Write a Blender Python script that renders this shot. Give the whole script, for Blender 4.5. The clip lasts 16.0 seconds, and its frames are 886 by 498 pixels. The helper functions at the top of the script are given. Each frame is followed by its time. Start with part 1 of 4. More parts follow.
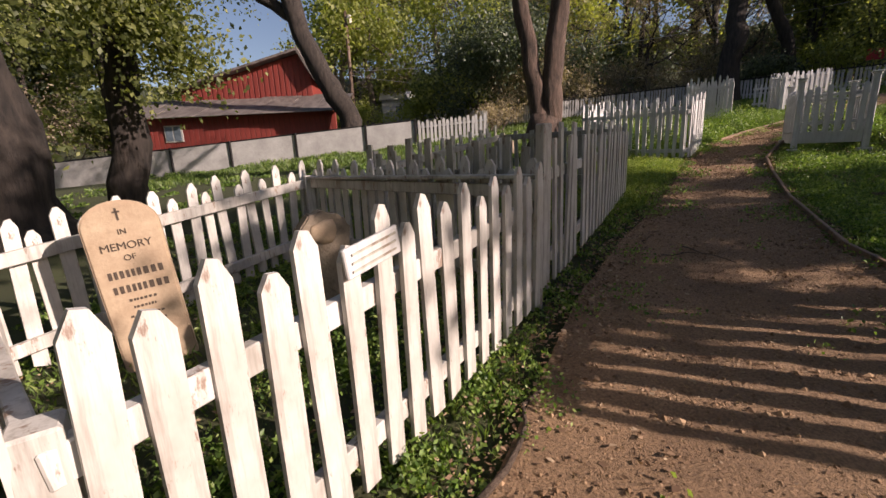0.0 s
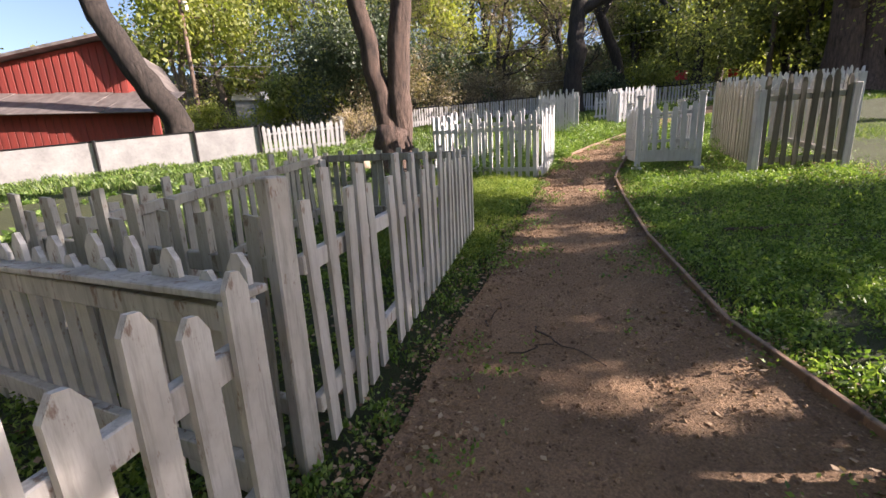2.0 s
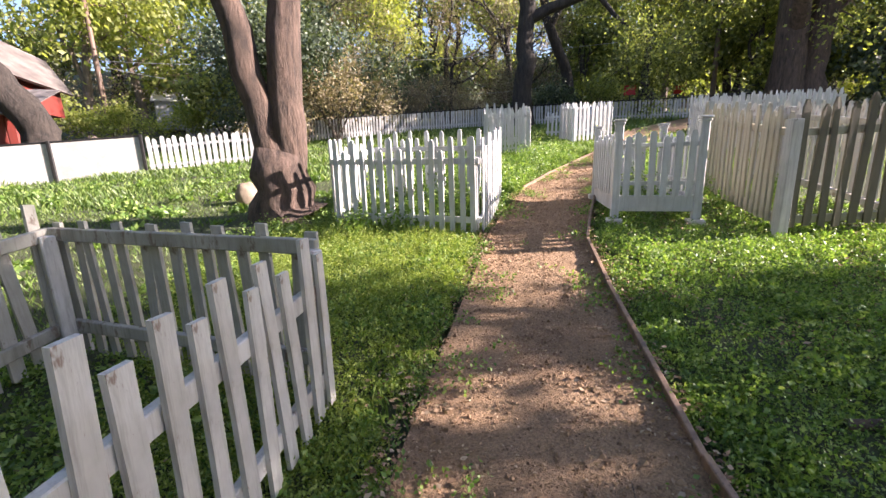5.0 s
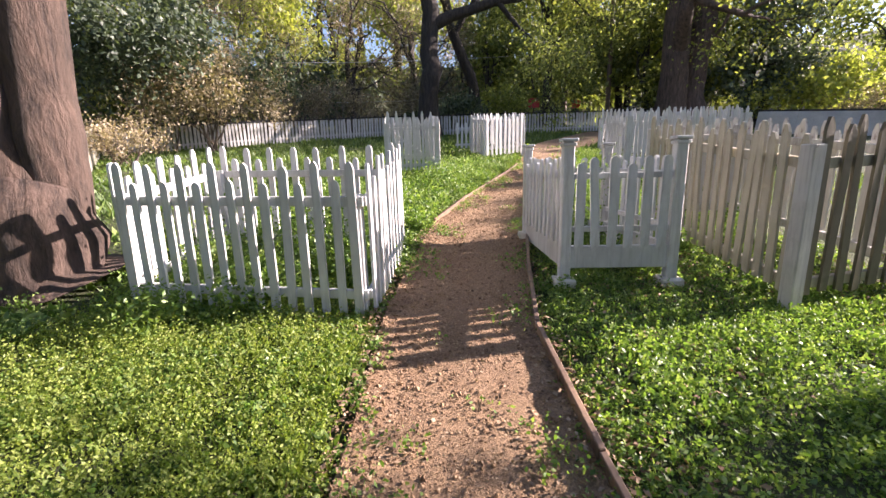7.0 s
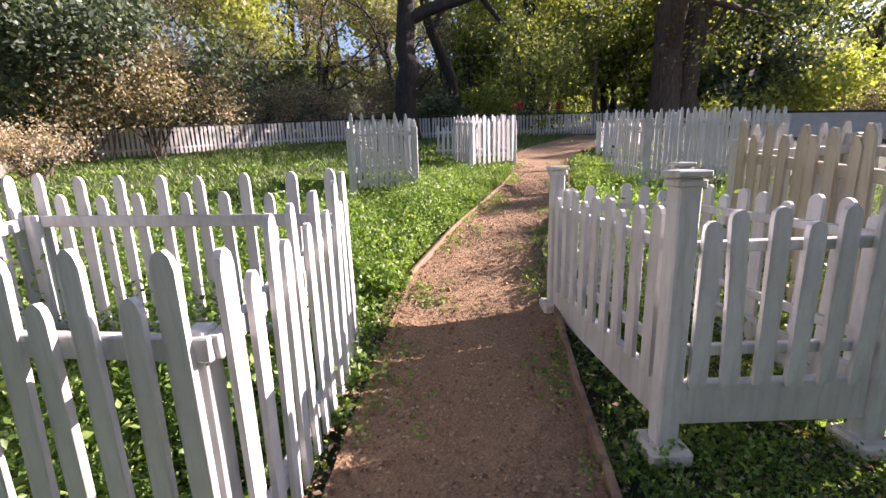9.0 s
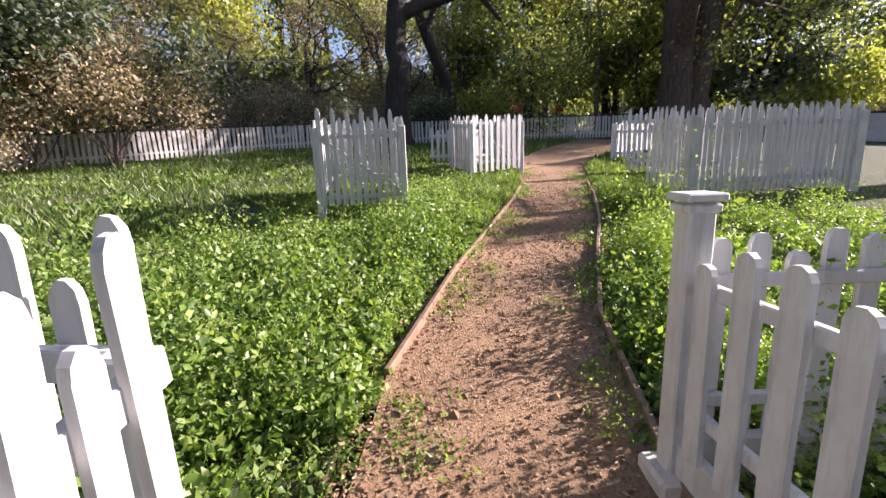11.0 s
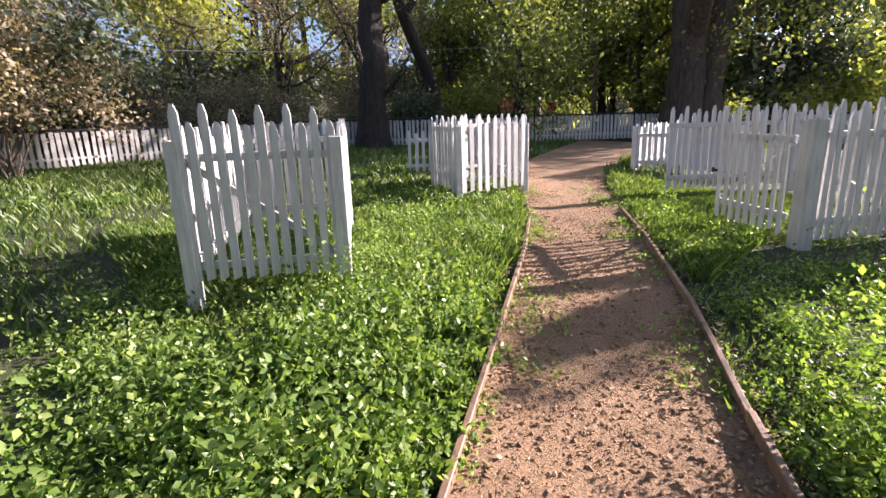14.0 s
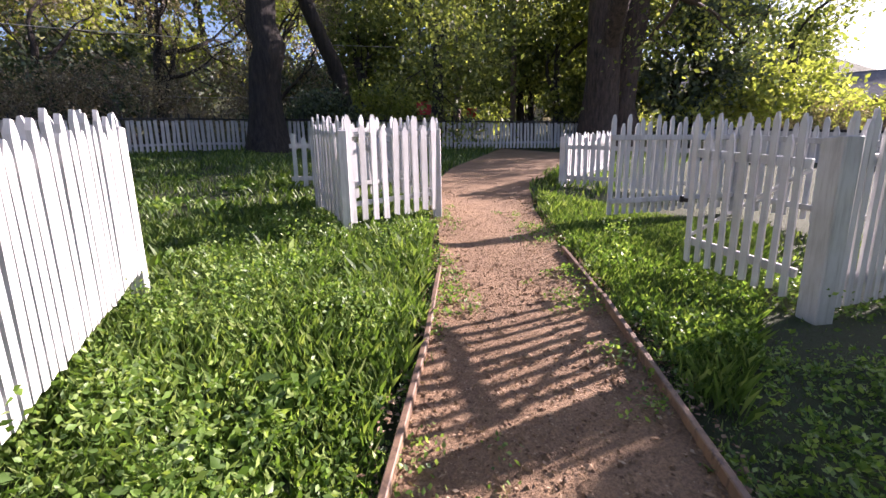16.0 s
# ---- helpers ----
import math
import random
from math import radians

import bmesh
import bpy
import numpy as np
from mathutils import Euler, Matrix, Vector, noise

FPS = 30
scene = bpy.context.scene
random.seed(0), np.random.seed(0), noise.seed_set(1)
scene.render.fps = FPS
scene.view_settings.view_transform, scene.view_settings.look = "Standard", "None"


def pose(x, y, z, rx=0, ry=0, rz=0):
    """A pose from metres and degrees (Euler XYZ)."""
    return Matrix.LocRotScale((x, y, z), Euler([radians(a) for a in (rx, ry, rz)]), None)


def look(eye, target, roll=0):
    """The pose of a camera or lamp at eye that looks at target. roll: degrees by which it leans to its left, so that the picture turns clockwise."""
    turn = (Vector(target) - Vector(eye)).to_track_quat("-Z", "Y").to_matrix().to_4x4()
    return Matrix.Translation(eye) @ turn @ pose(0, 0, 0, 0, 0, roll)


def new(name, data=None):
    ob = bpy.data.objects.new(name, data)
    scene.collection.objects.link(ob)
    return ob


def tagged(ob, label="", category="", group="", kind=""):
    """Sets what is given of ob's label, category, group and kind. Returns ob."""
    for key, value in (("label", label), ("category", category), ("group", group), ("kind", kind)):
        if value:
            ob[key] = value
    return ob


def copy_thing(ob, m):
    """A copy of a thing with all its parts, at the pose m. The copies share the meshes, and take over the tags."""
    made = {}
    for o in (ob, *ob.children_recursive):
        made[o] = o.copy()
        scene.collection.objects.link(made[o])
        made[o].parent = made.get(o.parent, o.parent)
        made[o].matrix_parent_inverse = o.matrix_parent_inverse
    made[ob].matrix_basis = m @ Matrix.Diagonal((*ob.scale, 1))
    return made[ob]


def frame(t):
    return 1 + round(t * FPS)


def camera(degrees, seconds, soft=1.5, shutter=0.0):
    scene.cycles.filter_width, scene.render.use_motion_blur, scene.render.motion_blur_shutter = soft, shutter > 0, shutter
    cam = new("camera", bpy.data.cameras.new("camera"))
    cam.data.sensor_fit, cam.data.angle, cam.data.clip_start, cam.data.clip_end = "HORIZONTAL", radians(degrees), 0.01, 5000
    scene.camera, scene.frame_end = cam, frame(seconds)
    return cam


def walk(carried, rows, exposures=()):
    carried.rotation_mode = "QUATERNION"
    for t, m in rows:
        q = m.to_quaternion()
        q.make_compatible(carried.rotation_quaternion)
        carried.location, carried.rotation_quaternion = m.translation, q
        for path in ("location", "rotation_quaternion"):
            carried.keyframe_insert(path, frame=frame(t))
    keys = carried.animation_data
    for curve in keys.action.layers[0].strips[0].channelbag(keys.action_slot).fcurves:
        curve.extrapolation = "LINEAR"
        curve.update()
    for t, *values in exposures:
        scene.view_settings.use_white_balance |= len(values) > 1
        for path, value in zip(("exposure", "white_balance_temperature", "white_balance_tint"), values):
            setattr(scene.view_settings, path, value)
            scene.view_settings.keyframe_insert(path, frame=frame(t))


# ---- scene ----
cam = camera(93.4, 16.0)
PATH = [
    (0, (0.031, 0.051, 1.302), (0.04, 1.999, 0.846), -2.6),
    (0.5, (0.302, 0.438, 1.401), (0.519, 2.372, 0.937), -2.7),
    (1, (0.513, 0.789, 1.474), (0.885, 2.698, 1.007), -2.8),
    (1.5, (0.702, 1.173, 1.522), (1.187, 3.057, 1.056), -2.6),
    (2, (0.985, 1.533, 1.538), (1.538, 3.398, 1.072), -2.7),
    (2.5, (1.253, 1.91, 1.595), (1.846, 3.762, 1.129), -2.7),
    (3, (1.491, 2.313, 1.658), (2.107, 4.159, 1.197), -2.6),
    (3.5, (1.809, 2.701, 1.679), (2.437, 4.545, 1.227), -2.6),
    (3.7, (1.911, 2.846, 1.739), (2.543, 4.689, 1.291), -2.7),
    (5.8, (2.844, 4.482, 1.996), (3.758, 6.209, 1.57), -1.3),
    (6, (2.967, 4.666, 2.021), (3.923, 6.372, 1.603), -1.4),
    (6.5, (3.26, 5.057, 2.023), (4.317, 6.703, 1.604), -1.4),
    (7, (3.578, 5.476, 2.127), (4.706, 7.073, 1.708), -1.4),
    (7.5, (3.858, 5.951, 2.209), (5.029, 7.517, 1.789), -1.3),
    (8, (4.189, 6.314, 2.236), (5.38, 7.866, 1.816), -1.4),
    (8.5, (4.517, 6.663, 2.326), (5.715, 8.209, 1.907), -1.6),
    (9, (4.748, 7.091, 2.341), (5.951, 8.634, 1.926), -1.7),
    (9.2, (4.868, 7.236, 2.335), (6.068, 8.785, 1.93), -1.6),
    (11.3, (5.997, 8.633, 2.425), (7.228, 10.16, 2.033), -2.0),
    (11.5, (6.125, 8.721, 2.529), (7.347, 10.249, 2.113), -2.1),
    (12, (6.385, 9.046, 2.509), (7.608, 10.575, 2.098), -2.1),
    (12.5, (6.628, 9.394, 2.587), (7.855, 10.918, 2.176), -2.1),
    (13, (6.955, 9.707, 2.636), (8.191, 11.226, 2.227), -2.0),
    (13.5, (7.227, 10.06, 2.656), (8.476, 11.567, 2.249), -2.0),
    (14, (7.57, 10.41, 2.723), (8.846, 11.896, 2.318), -1.9),
    (14.5, (8.015, 10.668, 2.763), (9.336, 12.114, 2.36), -1.9),
    (15, (8.384, 10.935, 2.776), (9.768, 12.322, 2.373), -1.7),
    (15.5, (8.765, 11.238, 2.856), (10.219, 12.55, 2.454), -1.5),
    (16, (9.181, 11.487, 2.875), (10.708, 12.717, 2.481), -1.0),
]
walk(cam, [(t, look(eye, target, roll)) for t, eye, target, roll in PATH],
     exposures=((0, 0.65, 6650, 25), (0.5, 0.7, 6600, 24), (1.0, 1.05, 6500, 24), (1.5, 1.4, 6350, 23), (2, 1.75, 6300, 23), (3.0, 2.3, 6200, 23), (6.0, 2.2, 6200, 24), (7.0, 2.0, 6200, 26), (9.0, 1.9, 6200, 29), (12.5, 1.7, 6050, 28), (14.0, 1.9, 6150, 28), (15.5, 1.8, 6000, 31), (16, 1.75, 5950, 31)))

# ---- world, sun ----
SUN_AZ, SUN_EL = math.atan2(0.91, -0.41), radians(24)
world = bpy.data.worlds.new("sky")
scene.world = world
world.use_nodes = True
_n = world.node_tree.nodes
_sky = _n.new("ShaderNodeTexSky")
_sky.sky_type, _sky.sun_disc = "NISHITA", False
_sky.sun_elevation, _sky.sun_rotation = SUN_EL, SUN_AZ
_n["Background"].inputs["Strength"].default_value = 0.065
world.node_tree.links.new(_sky.outputs[0], _n["Background"].inputs[0])
sun_data = bpy.data.lights.new("sun", "SUN")
sun_data.energy, sun_data.angle, sun_data.color = 5.0, radians(0.55), (1.0, 0.885, 0.74)
sun = new("sun", sun_data)
sun_way = Vector((math.sin(SUN_AZ) * math.cos(SUN_EL), math.cos(SUN_AZ) * math.cos(SUN_EL), math.sin(SUN_EL)))
sun.matrix_world = look(sun_way * 60, (0, 0, 0))

# ---- materials ----


def mat(name, rough=0.7, metal=0.0):
    m = bpy.data.materials.new(name)
    m.use_nodes = True
    b = m.node_tree.nodes["Principled BSDF"]
    b.inputs["Roughness"].default_value, b.inputs["Metallic"].default_value = rough, metal
    return m, m.node_tree.nodes, m.node_tree.links, b


def tex(m, scale, detail=4, rough=0.6, coords="Object", stretch=(1, 1, 1)):
    n, l = m.node_tree.nodes, m.node_tree.links
    co, mp, no = n.new("ShaderNodeTexCoord"), n.new("ShaderNodeMapping"), n.new("ShaderNodeTexNoise")
    mp.inputs["Scale"].default_value = stretch
    no.inputs["Scale"].default_value, no.inputs["Detail"].default_value, no.inputs["Roughness"].default_value = scale, detail, rough
    l.new(co.outputs[coords], mp.inputs[0])
    l.new(mp.outputs[0], no.inputs["Vector"])
    return no.outputs["Fac"]


def ramp(m, src, stops):
    r = m.node_tree.nodes.new("ShaderNodeValToRGB")
    while len(r.color_ramp.elements) < len(stops):
        r.color_ramp.elements.new(0.5)
    for e, (p, c) in zip(r.color_ramp.elements, stops):
        e.position, e.color = p, (*(c if isinstance(c, tuple) else (c, c, c)), 1)
    m.node_tree.links.new(src, r.inputs[0])
    return r.outputs[0]


def mix(m, fac, a, b, kind="MIX"):
    x = m.node_tree.nodes.new("ShaderNodeMix")
    x.data_type, x.blend_type = "RGBA", kind
    for src, sock in ((fac, x.inputs[0]), (a, x.inputs[6]), (b, x.inputs[7])):
        if hasattr(src, "links"):
            m.node_tree.links.new(src, sock)
        elif isinstance(src, tuple):
            sock.default_value = (*src, 1)
        else:
            sock.default_value = src
    return x.outputs[2]


def bump(m, src, b, strength=0.4, dist=0.01):
    n = m.node_tree.nodes.new("ShaderNodeBump")
    n.inputs["Strength"].default_value, n.inputs["Distance"].default_value = strength, dist
    m.node_tree.links.new(src, n.inputs["Height"])
    m.node_tree.links.new(n.outputs[0], b.inputs["Normal"])


def rnd(m, island=False):
    if island:
        return m.node_tree.nodes.new("ShaderNodeNewGeometry").outputs["Random Per Island"]
    return m.node_tree.nodes.new("ShaderNodeObjectInfo").outputs["Random"]


def paint(name, base, dirt, wood, wear=0.60):
    """Old paint on wood: grey dirt, worn spots that bare the wood, a grain along the board."""
    m, n, l, b = mat(name, 0.62)
    big = tex(m, 3.0, 5, 0.65, stretch=(1, 1, 0.5))
    grain = tex(m, 26, 6, 0.7, stretch=(1, 1, 0.08))
    chips = tex(m, 11, 6, 0.72, stretch=(1, 1, 0.35))
    c = mix(m, ramp(m, big, [(0.40, 0.0), (0.66, 0.85)]), base, dirt)
    c = mix(m, ramp(m, grain, [(0.48, 0.0), (0.70, 0.7)]), c, tuple(v * 0.8 for v in dirt))
    c = mix(m, ramp(m, chips, [(wear, 0.0), (wear + 0.05, 0.85)]), c, wood)
    c = mix(m, 0.35, c, ramp(m, rnd(m), [(0, (0.72, 0.70, 0.66)), (1, (1, 1, 1))]), "MULTIPLY")
    l.new(c, b.inputs["Base Color"])
    bump(m, grain, b, 0.35, 0.004)
    return m


M_WHITE = paint("old_white_paint", (0.60, 0.58, 0.55), (0.29, 0.265, 0.23), (0.22, 0.14, 0.10), 0.575)
M_WHITE2 = paint("white_paint", (0.63, 0.63, 0.635), (0.42, 0.41, 0.40), (0.30, 0.23, 0.16), 0.67)
M_GREY = paint("weathered_paint", (0.45, 0.43, 0.38), (0.22, 0.21, 0.165), (0.17, 0.12, 0.085), 0.56)
M_GREYW = paint("greyed_white_paint", (0.55, 0.54, 0.53), (0.34, 0.33, 0.32), (0.2, 0.16, 0.13), 0.62)
# lichen tone, darkened further so the colour carries the backlit run's shade
M_LICHEN_SHADE = paint("shaded_lichened_boards", (0.12, 0.105, 0.07), (0.06, 0.055, 0.035), (0.09, 0.065, 0.045), 0.55)
M_CREAM = paint("yellowed_paint", (0.46, 0.42, 0.33), (0.29, 0.255, 0.18), (0.20, 0.14, 0.10), 0.60)
M_RED = paint("red_boards", (0.27, 0.040, 0.030), (0.15, 0.033, 0.026), (0.16, 0.10, 0.07), 0.66)
M_EDGE = paint("edging_board", (0.27, 0.17, 0.105), (0.15, 0.095, 0.065), (0.11, 0.07, 0.05), 0.53)
M_POLE = paint("pole_wood", (0.16, 0.10, 0.07), (0.09, 0.06, 0.045), (0.2, 0.14, 0.1), 0.6)


def make_leaf(name, stops, trans=0.35, rough=0.5):
    m, n, l, b = mat(name, rough)
    c = ramp(m, rnd(m, True), stops)
    c = mix(m, 0.4, c, ramp(m, rnd(m), [(0, (0.7, 0.75, 0.7)), (1, (1.15, 1.1, 1.0))]), "MULTIPLY")
    l.new(c, b.inputs["Base Color"])
    t = n.new("ShaderNodeBsdfTranslucent")
    l.new(mix(m, 1.0, c, (1.35, 1.42, 0.6), "MULTIPLY"), t.inputs[0])
    ad = n.new("ShaderNodeMixShader")
    ad.inputs[0].default_value = trans
    l.new(b.outputs[0], ad.inputs[1])
    l.new(t.outputs[0], ad.inputs[2])
    l.new(ad.outputs[0], n["Material Output"].inputs[0])
    return m


def make_soil(name, a, b_, c_):
    m, n, l, b = mat(name, 0.95)
    f1, f2, f3 = tex(m, 1.1, 6, 0.65), tex(m, 14, 8, 0.75), tex(m, 70, 5, 0.7)
    c = ramp(m, f1, [(0.3, a), (0.62, b_)])
    c = mix(m, ramp(m, f2, [(0.40, 0.0), (0.70, 0.8)]), c, c_)
    c = mix(m, ramp(m, f3, [(0.35, 0.55), (0.60, 0.0)]), c, (0.05, 0.032, 0.022))
    l.new(c, b.inputs["Base Color"])
    hgt = n.new("ShaderNodeMath")
    hgt.operation = "MULTIPLY_ADD"
    hgt.inputs[1].default_value = 0.5
    l.new(f3, hgt.inputs[0])
    l.new(f2, hgt.inputs[2])
    bump(m, hgt.outputs[0], b, 0.9, 0.03)
    return m


M_PATH = make_soil("trodden_soil", (0.235, 0.142, 0.08), (0.41, 0.262, 0.148), (0.32, 0.20, 0.112))
M_CRUMB = make_leaf("earth_crumb", [(0, (0.125, 0.075, 0.043)), (0.6, (0.245, 0.152, 0.086)), (1, (0.38, 0.255, 0.155))], 0.0, 0.95)
M_GROUND = make_soil("turf_soil", (0.032, 0.055, 0.014), (0.058, 0.085, 0.022), (0.062, 0.055, 0.026))


M_WEED = make_leaf("weed_leaf", [(0, (0.06, 0.115, 0.028)), (0.5, (0.155, 0.26, 0.052)), (1, (0.32, 0.405, 0.13))], 0.42, 0.45)
M_LIME = make_leaf("chickweed_leaf", [(0, (0.14, 0.21, 0.035)), (0.6, (0.28, 0.345, 0.065)), (1, (0.44, 0.48, 0.15))], 0.45, 0.5)
M_GRASS = make_leaf("grass_blade", [(0, (0.05, 0.09, 0.02)), (0.6, (0.12, 0.195, 0.04)), (1, (0.27, 0.33, 0.11))], 0.38)
M_OAK = make_leaf("oak_leaf", [(0, (0.075, 0.095, 0.037)), (0.6, (0.20, 0.23, 0.085)), (1, (0.40, 0.41, 0.16))], 0.58)
M_SPRING = make_leaf("spring_leaf", [(0, (0.17, 0.21, 0.055)), (0.6, (0.30, 0.33, 0.09)), (1, (0.44, 0.44, 0.17))], 0.55)
M_DARKLEAF = make_leaf("dark_leaf", [(0, (0.045, 0.06, 0.045)), (0.6, (0.085, 0.115, 0.075)), (1, (0.18, 0.22, 0.15))], 0.35)
M_TWIG = make_leaf("dry_twig_leaf", [(0, (0.26, 0.20, 0.14)), (0.6, (0.43, 0.345, 0.245)), (1, (0.58, 0.49, 0.37))], 0.35)
M_BRUSH = make_leaf("brown_brush", [(0, (0.13, 0.10, 0.075)), (0.6, (0.26, 0.205, 0.15)), (1, (0.42, 0.35, 0.26))], 0.3)
M_LITTER = make_leaf("dead_leaf", [(0, (0.13, 0.07, 0.04)), (0.6, (0.30, 0.185, 0.11)), (1, (0.50, 0.37, 0.25))], 0.1, 0.8)


def make_bark(name, a, b_):
    m, n, l, b = mat(name, 0.9)
    f1, f2 = tex(m, 9, 8, 0.75, stretch=(1, 1, 0.22)), tex(m, 1.6, 4, 0.6)
    c = mix(m, ramp(m, f1, [(0.36, 0.0), (0.66, 1.0)]), a, b_)
    c = mix(m, ramp(m, f2, [(0.5, 0.0), (0.75, 0.4)]), c, tuple(v * 0.8 for v in b_))
    l.new(c, b.inputs["Base Color"])
    bump(m, f1, b, 1.0, 0.09)
    return m


M_BARK = make_bark("oak_bark", (0.012, 0.010, 0.009), (0.06, 0.046, 0.038))
M_BARK2 = make_bark("reddish_bark", (0.032, 0.023, 0.019), (0.16, 0.105, 0.08))
M_STICK = make_bark("dry_stick", (0.06, 0.04, 0.03), (0.17, 0.12, 0.085))
M_TWIGBARK = make_bark("pale_twigs", (0.09, 0.07, 0.06), (0.24, 0.19, 0.15))


def make_plain(name, a, b_, scale=4, rough=0.7, metal=0.0, relief=0.3, stretch=(1, 1, 1)):
    m, n, l, b = mat(name, rough, metal)
    f, g = tex(m, scale, 6, 0.7, stretch=stretch), tex(m, scale * 9, 4, 0.6, stretch=stretch)
    c = mix(m, ramp(m, f, [(0.35, 0.0), (0.7, 1.0)]), a, b_)
    c = mix(m, ramp(m, g, [(0.5, 0.0), (0.8, 0.35)]), c, tuple(v * 0.6 for v in a))
    l.new(c, b.inputs["Base Color"])
    bump(m, g, b, relief, 0.01)
    return m


M_STONE = make_plain("pale_headstone", (0.35, 0.25, 0.165), (0.46, 0.35, 0.24), 6)
M_FIELD = make_plain("rough_fieldstone", (0.20, 0.155, 0.11), (0.36, 0.29, 0.22), 5, 0.9, relief=0.8)
M_LETTER = make_plain("dark_lettering", (0.05, 0.035, 0.025), (0.10, 0.07, 0.05), 30)
M_ROOF = make_plain("weathered_roof", (0.09, 0.075, 0.07), (0.23, 0.20, 0.185), 3, 0.6, stretch=(1, 0.15, 1))
M_SHEET = make_plain("whitewashed_sheet", (0.30, 0.295, 0.29), (0.45, 0.445, 0.44), 1.5, 0.7)
M_DARK = make_plain("dark_iron", (0.02, 0.02, 0.022), (0.05, 0.045, 0.045), 12, 0.5, 0.6)
M_CONC = make_plain("pale_concrete", (0.50, 0.46, 0.40), (0.66, 0.62, 0.56), 8, 0.9)
M_GLASS = make_plain("window_glass", (0.10, 0.13, 0.16), (0.20, 0.25, 0.30), 2, 0.1)
M_SIGN = make_plain("red_sign_paint", (0.42, 0.02, 0.02), (0.48, 0.03, 0.03), 5, 0.45)
M_WALLG = make_plain("grey_wall_boards", (0.42, 0.41, 0.40), (0.55, 0.54, 0.52), 2, 0.8)

# ---- building helpers ----


def G(x, y):
    """The hillside's even slope."""
    return -0.164 + 0.0687 * x + 0.0906 * y


def mesh_of(bm, name, material, smooth=False):
    me = bpy.data.meshes.new(name)
    bm.to_mesh(me)
    bm.free()
    me.materials.append(material)
    if smooth:
        me.shade_smooth()
    return me


def child(name, me, parent, m, label=""):
    ob = new(name, me)
    ob.parent = parent
    ob.matrix_local = m
    return tagged(ob, label=label)


def part(name, bm, material, parent, label="", m=None, smooth=False):
    """Links a bmesh as one mesh under a thing or a part."""
    return child(name, mesh_of(bm, name, material, smooth), parent, m or Matrix.Identity(4), label)


def thing(name, x, y, z, label, category, group="", kind="", rz=0.0):
    e = new(name)
    e.empty_display_size = 0.1
    e.matrix_world = pose(x, y, z, 0, 0, rz)
    return tagged(e, label, category, group, kind)


def box(bm, m, sx, sy, sz, bevel=0.006):
    """A box with broken edges, centred, laid at m into bm."""
    b = bmesh.new()
    bmesh.ops.create_cube(b, size=1, matrix=Matrix.Diagonal((sx, sy, sz, 1)))
    if bevel:
        bmesh.ops.bevel(b, geom=b.edges[:], offset=bevel, segments=1, affect="EDGES")
    b.transform(m)
    me = bpy.data.meshes.new("tmp")
    b.to_mesh(me)
    b.free()
    bm.from_mesh(me)
    bpy.data.meshes.remove(me)
    return bm


def bar(a, b, w, h, bevel=0.005):
    """A straight timber from a to b."""
    a, b = Vector(a), Vector(b)
    d = b - a
    ux = d.normalized()
    uy = Vector((0, 0, 1)).cross(ux).normalized()
    uz = ux.cross(uy)
    m = Matrix((ux, uy, uz)).transposed().to_4x4()
    m.translation = (a + b) / 2
    return box(bmesh.new(), m, d.length, w, h, bevel)


PICKETS = {}


def picket_mesh(material, width, tip, variant):
    """A picket one metre high with a cut tip: 'point', 'round' or 'flat', slightly uneven."""
    key = (material.name, width, tip, variant)
    if key in PICKETS:
        return PICKETS[key]
    r = random.Random(variant * 77 + int(width * 1000))
    w, t = width / 2, 0.011
    j = lambda s: r.uniform(-s, s)  # noqa: E731
    if tip == "point":
        top = [(w, 0.945 + j(0.006)), (w * 0.35, 0.995), (-w * 0.35, 1.0 + j(0.004)), (-w, 0.945 + j(0.006))]
    elif tip == "round":
        top = [(w, 0.955), (w * 0.72, 0.985), (w * 0.2, 1.0 + j(0.003)), (-w * 0.4, 0.998), (-w * 0.85, 0.978), (-w, 0.95)]
    else:
        top = [(w, 0.99 + j(0.01)), (-w, 0.99 + j(0.01))]
    outline = [(-w + j(0.003), 0.0 + j(0.02)), (w + j(0.003), 0.0 + j(0.02)), (w + j(0.004), 0.5)] + top + [(-w + j(0.004), 0.5)]
    bm = bmesh.new()
    f = [bm.verts.new((x, -t + j(0.0015), z)) for x, z in outline]
    k = [bm.verts.new((x, t + j(0.0015), z)) for x, z in outline]
    bm.faces.new(f)
    bm.faces.new(k[::-1])
    for i in range(len(f)):
        q = (i + 1) % len(f)
        bm.faces.new((f[i], k[i], k[q], f[q]))
    bmesh.ops.recalc_face_normals(bm, faces=bm.faces[:])
    PICKETS[key] = mesh_of(bm, "picket", material)
    return PICKETS[key]


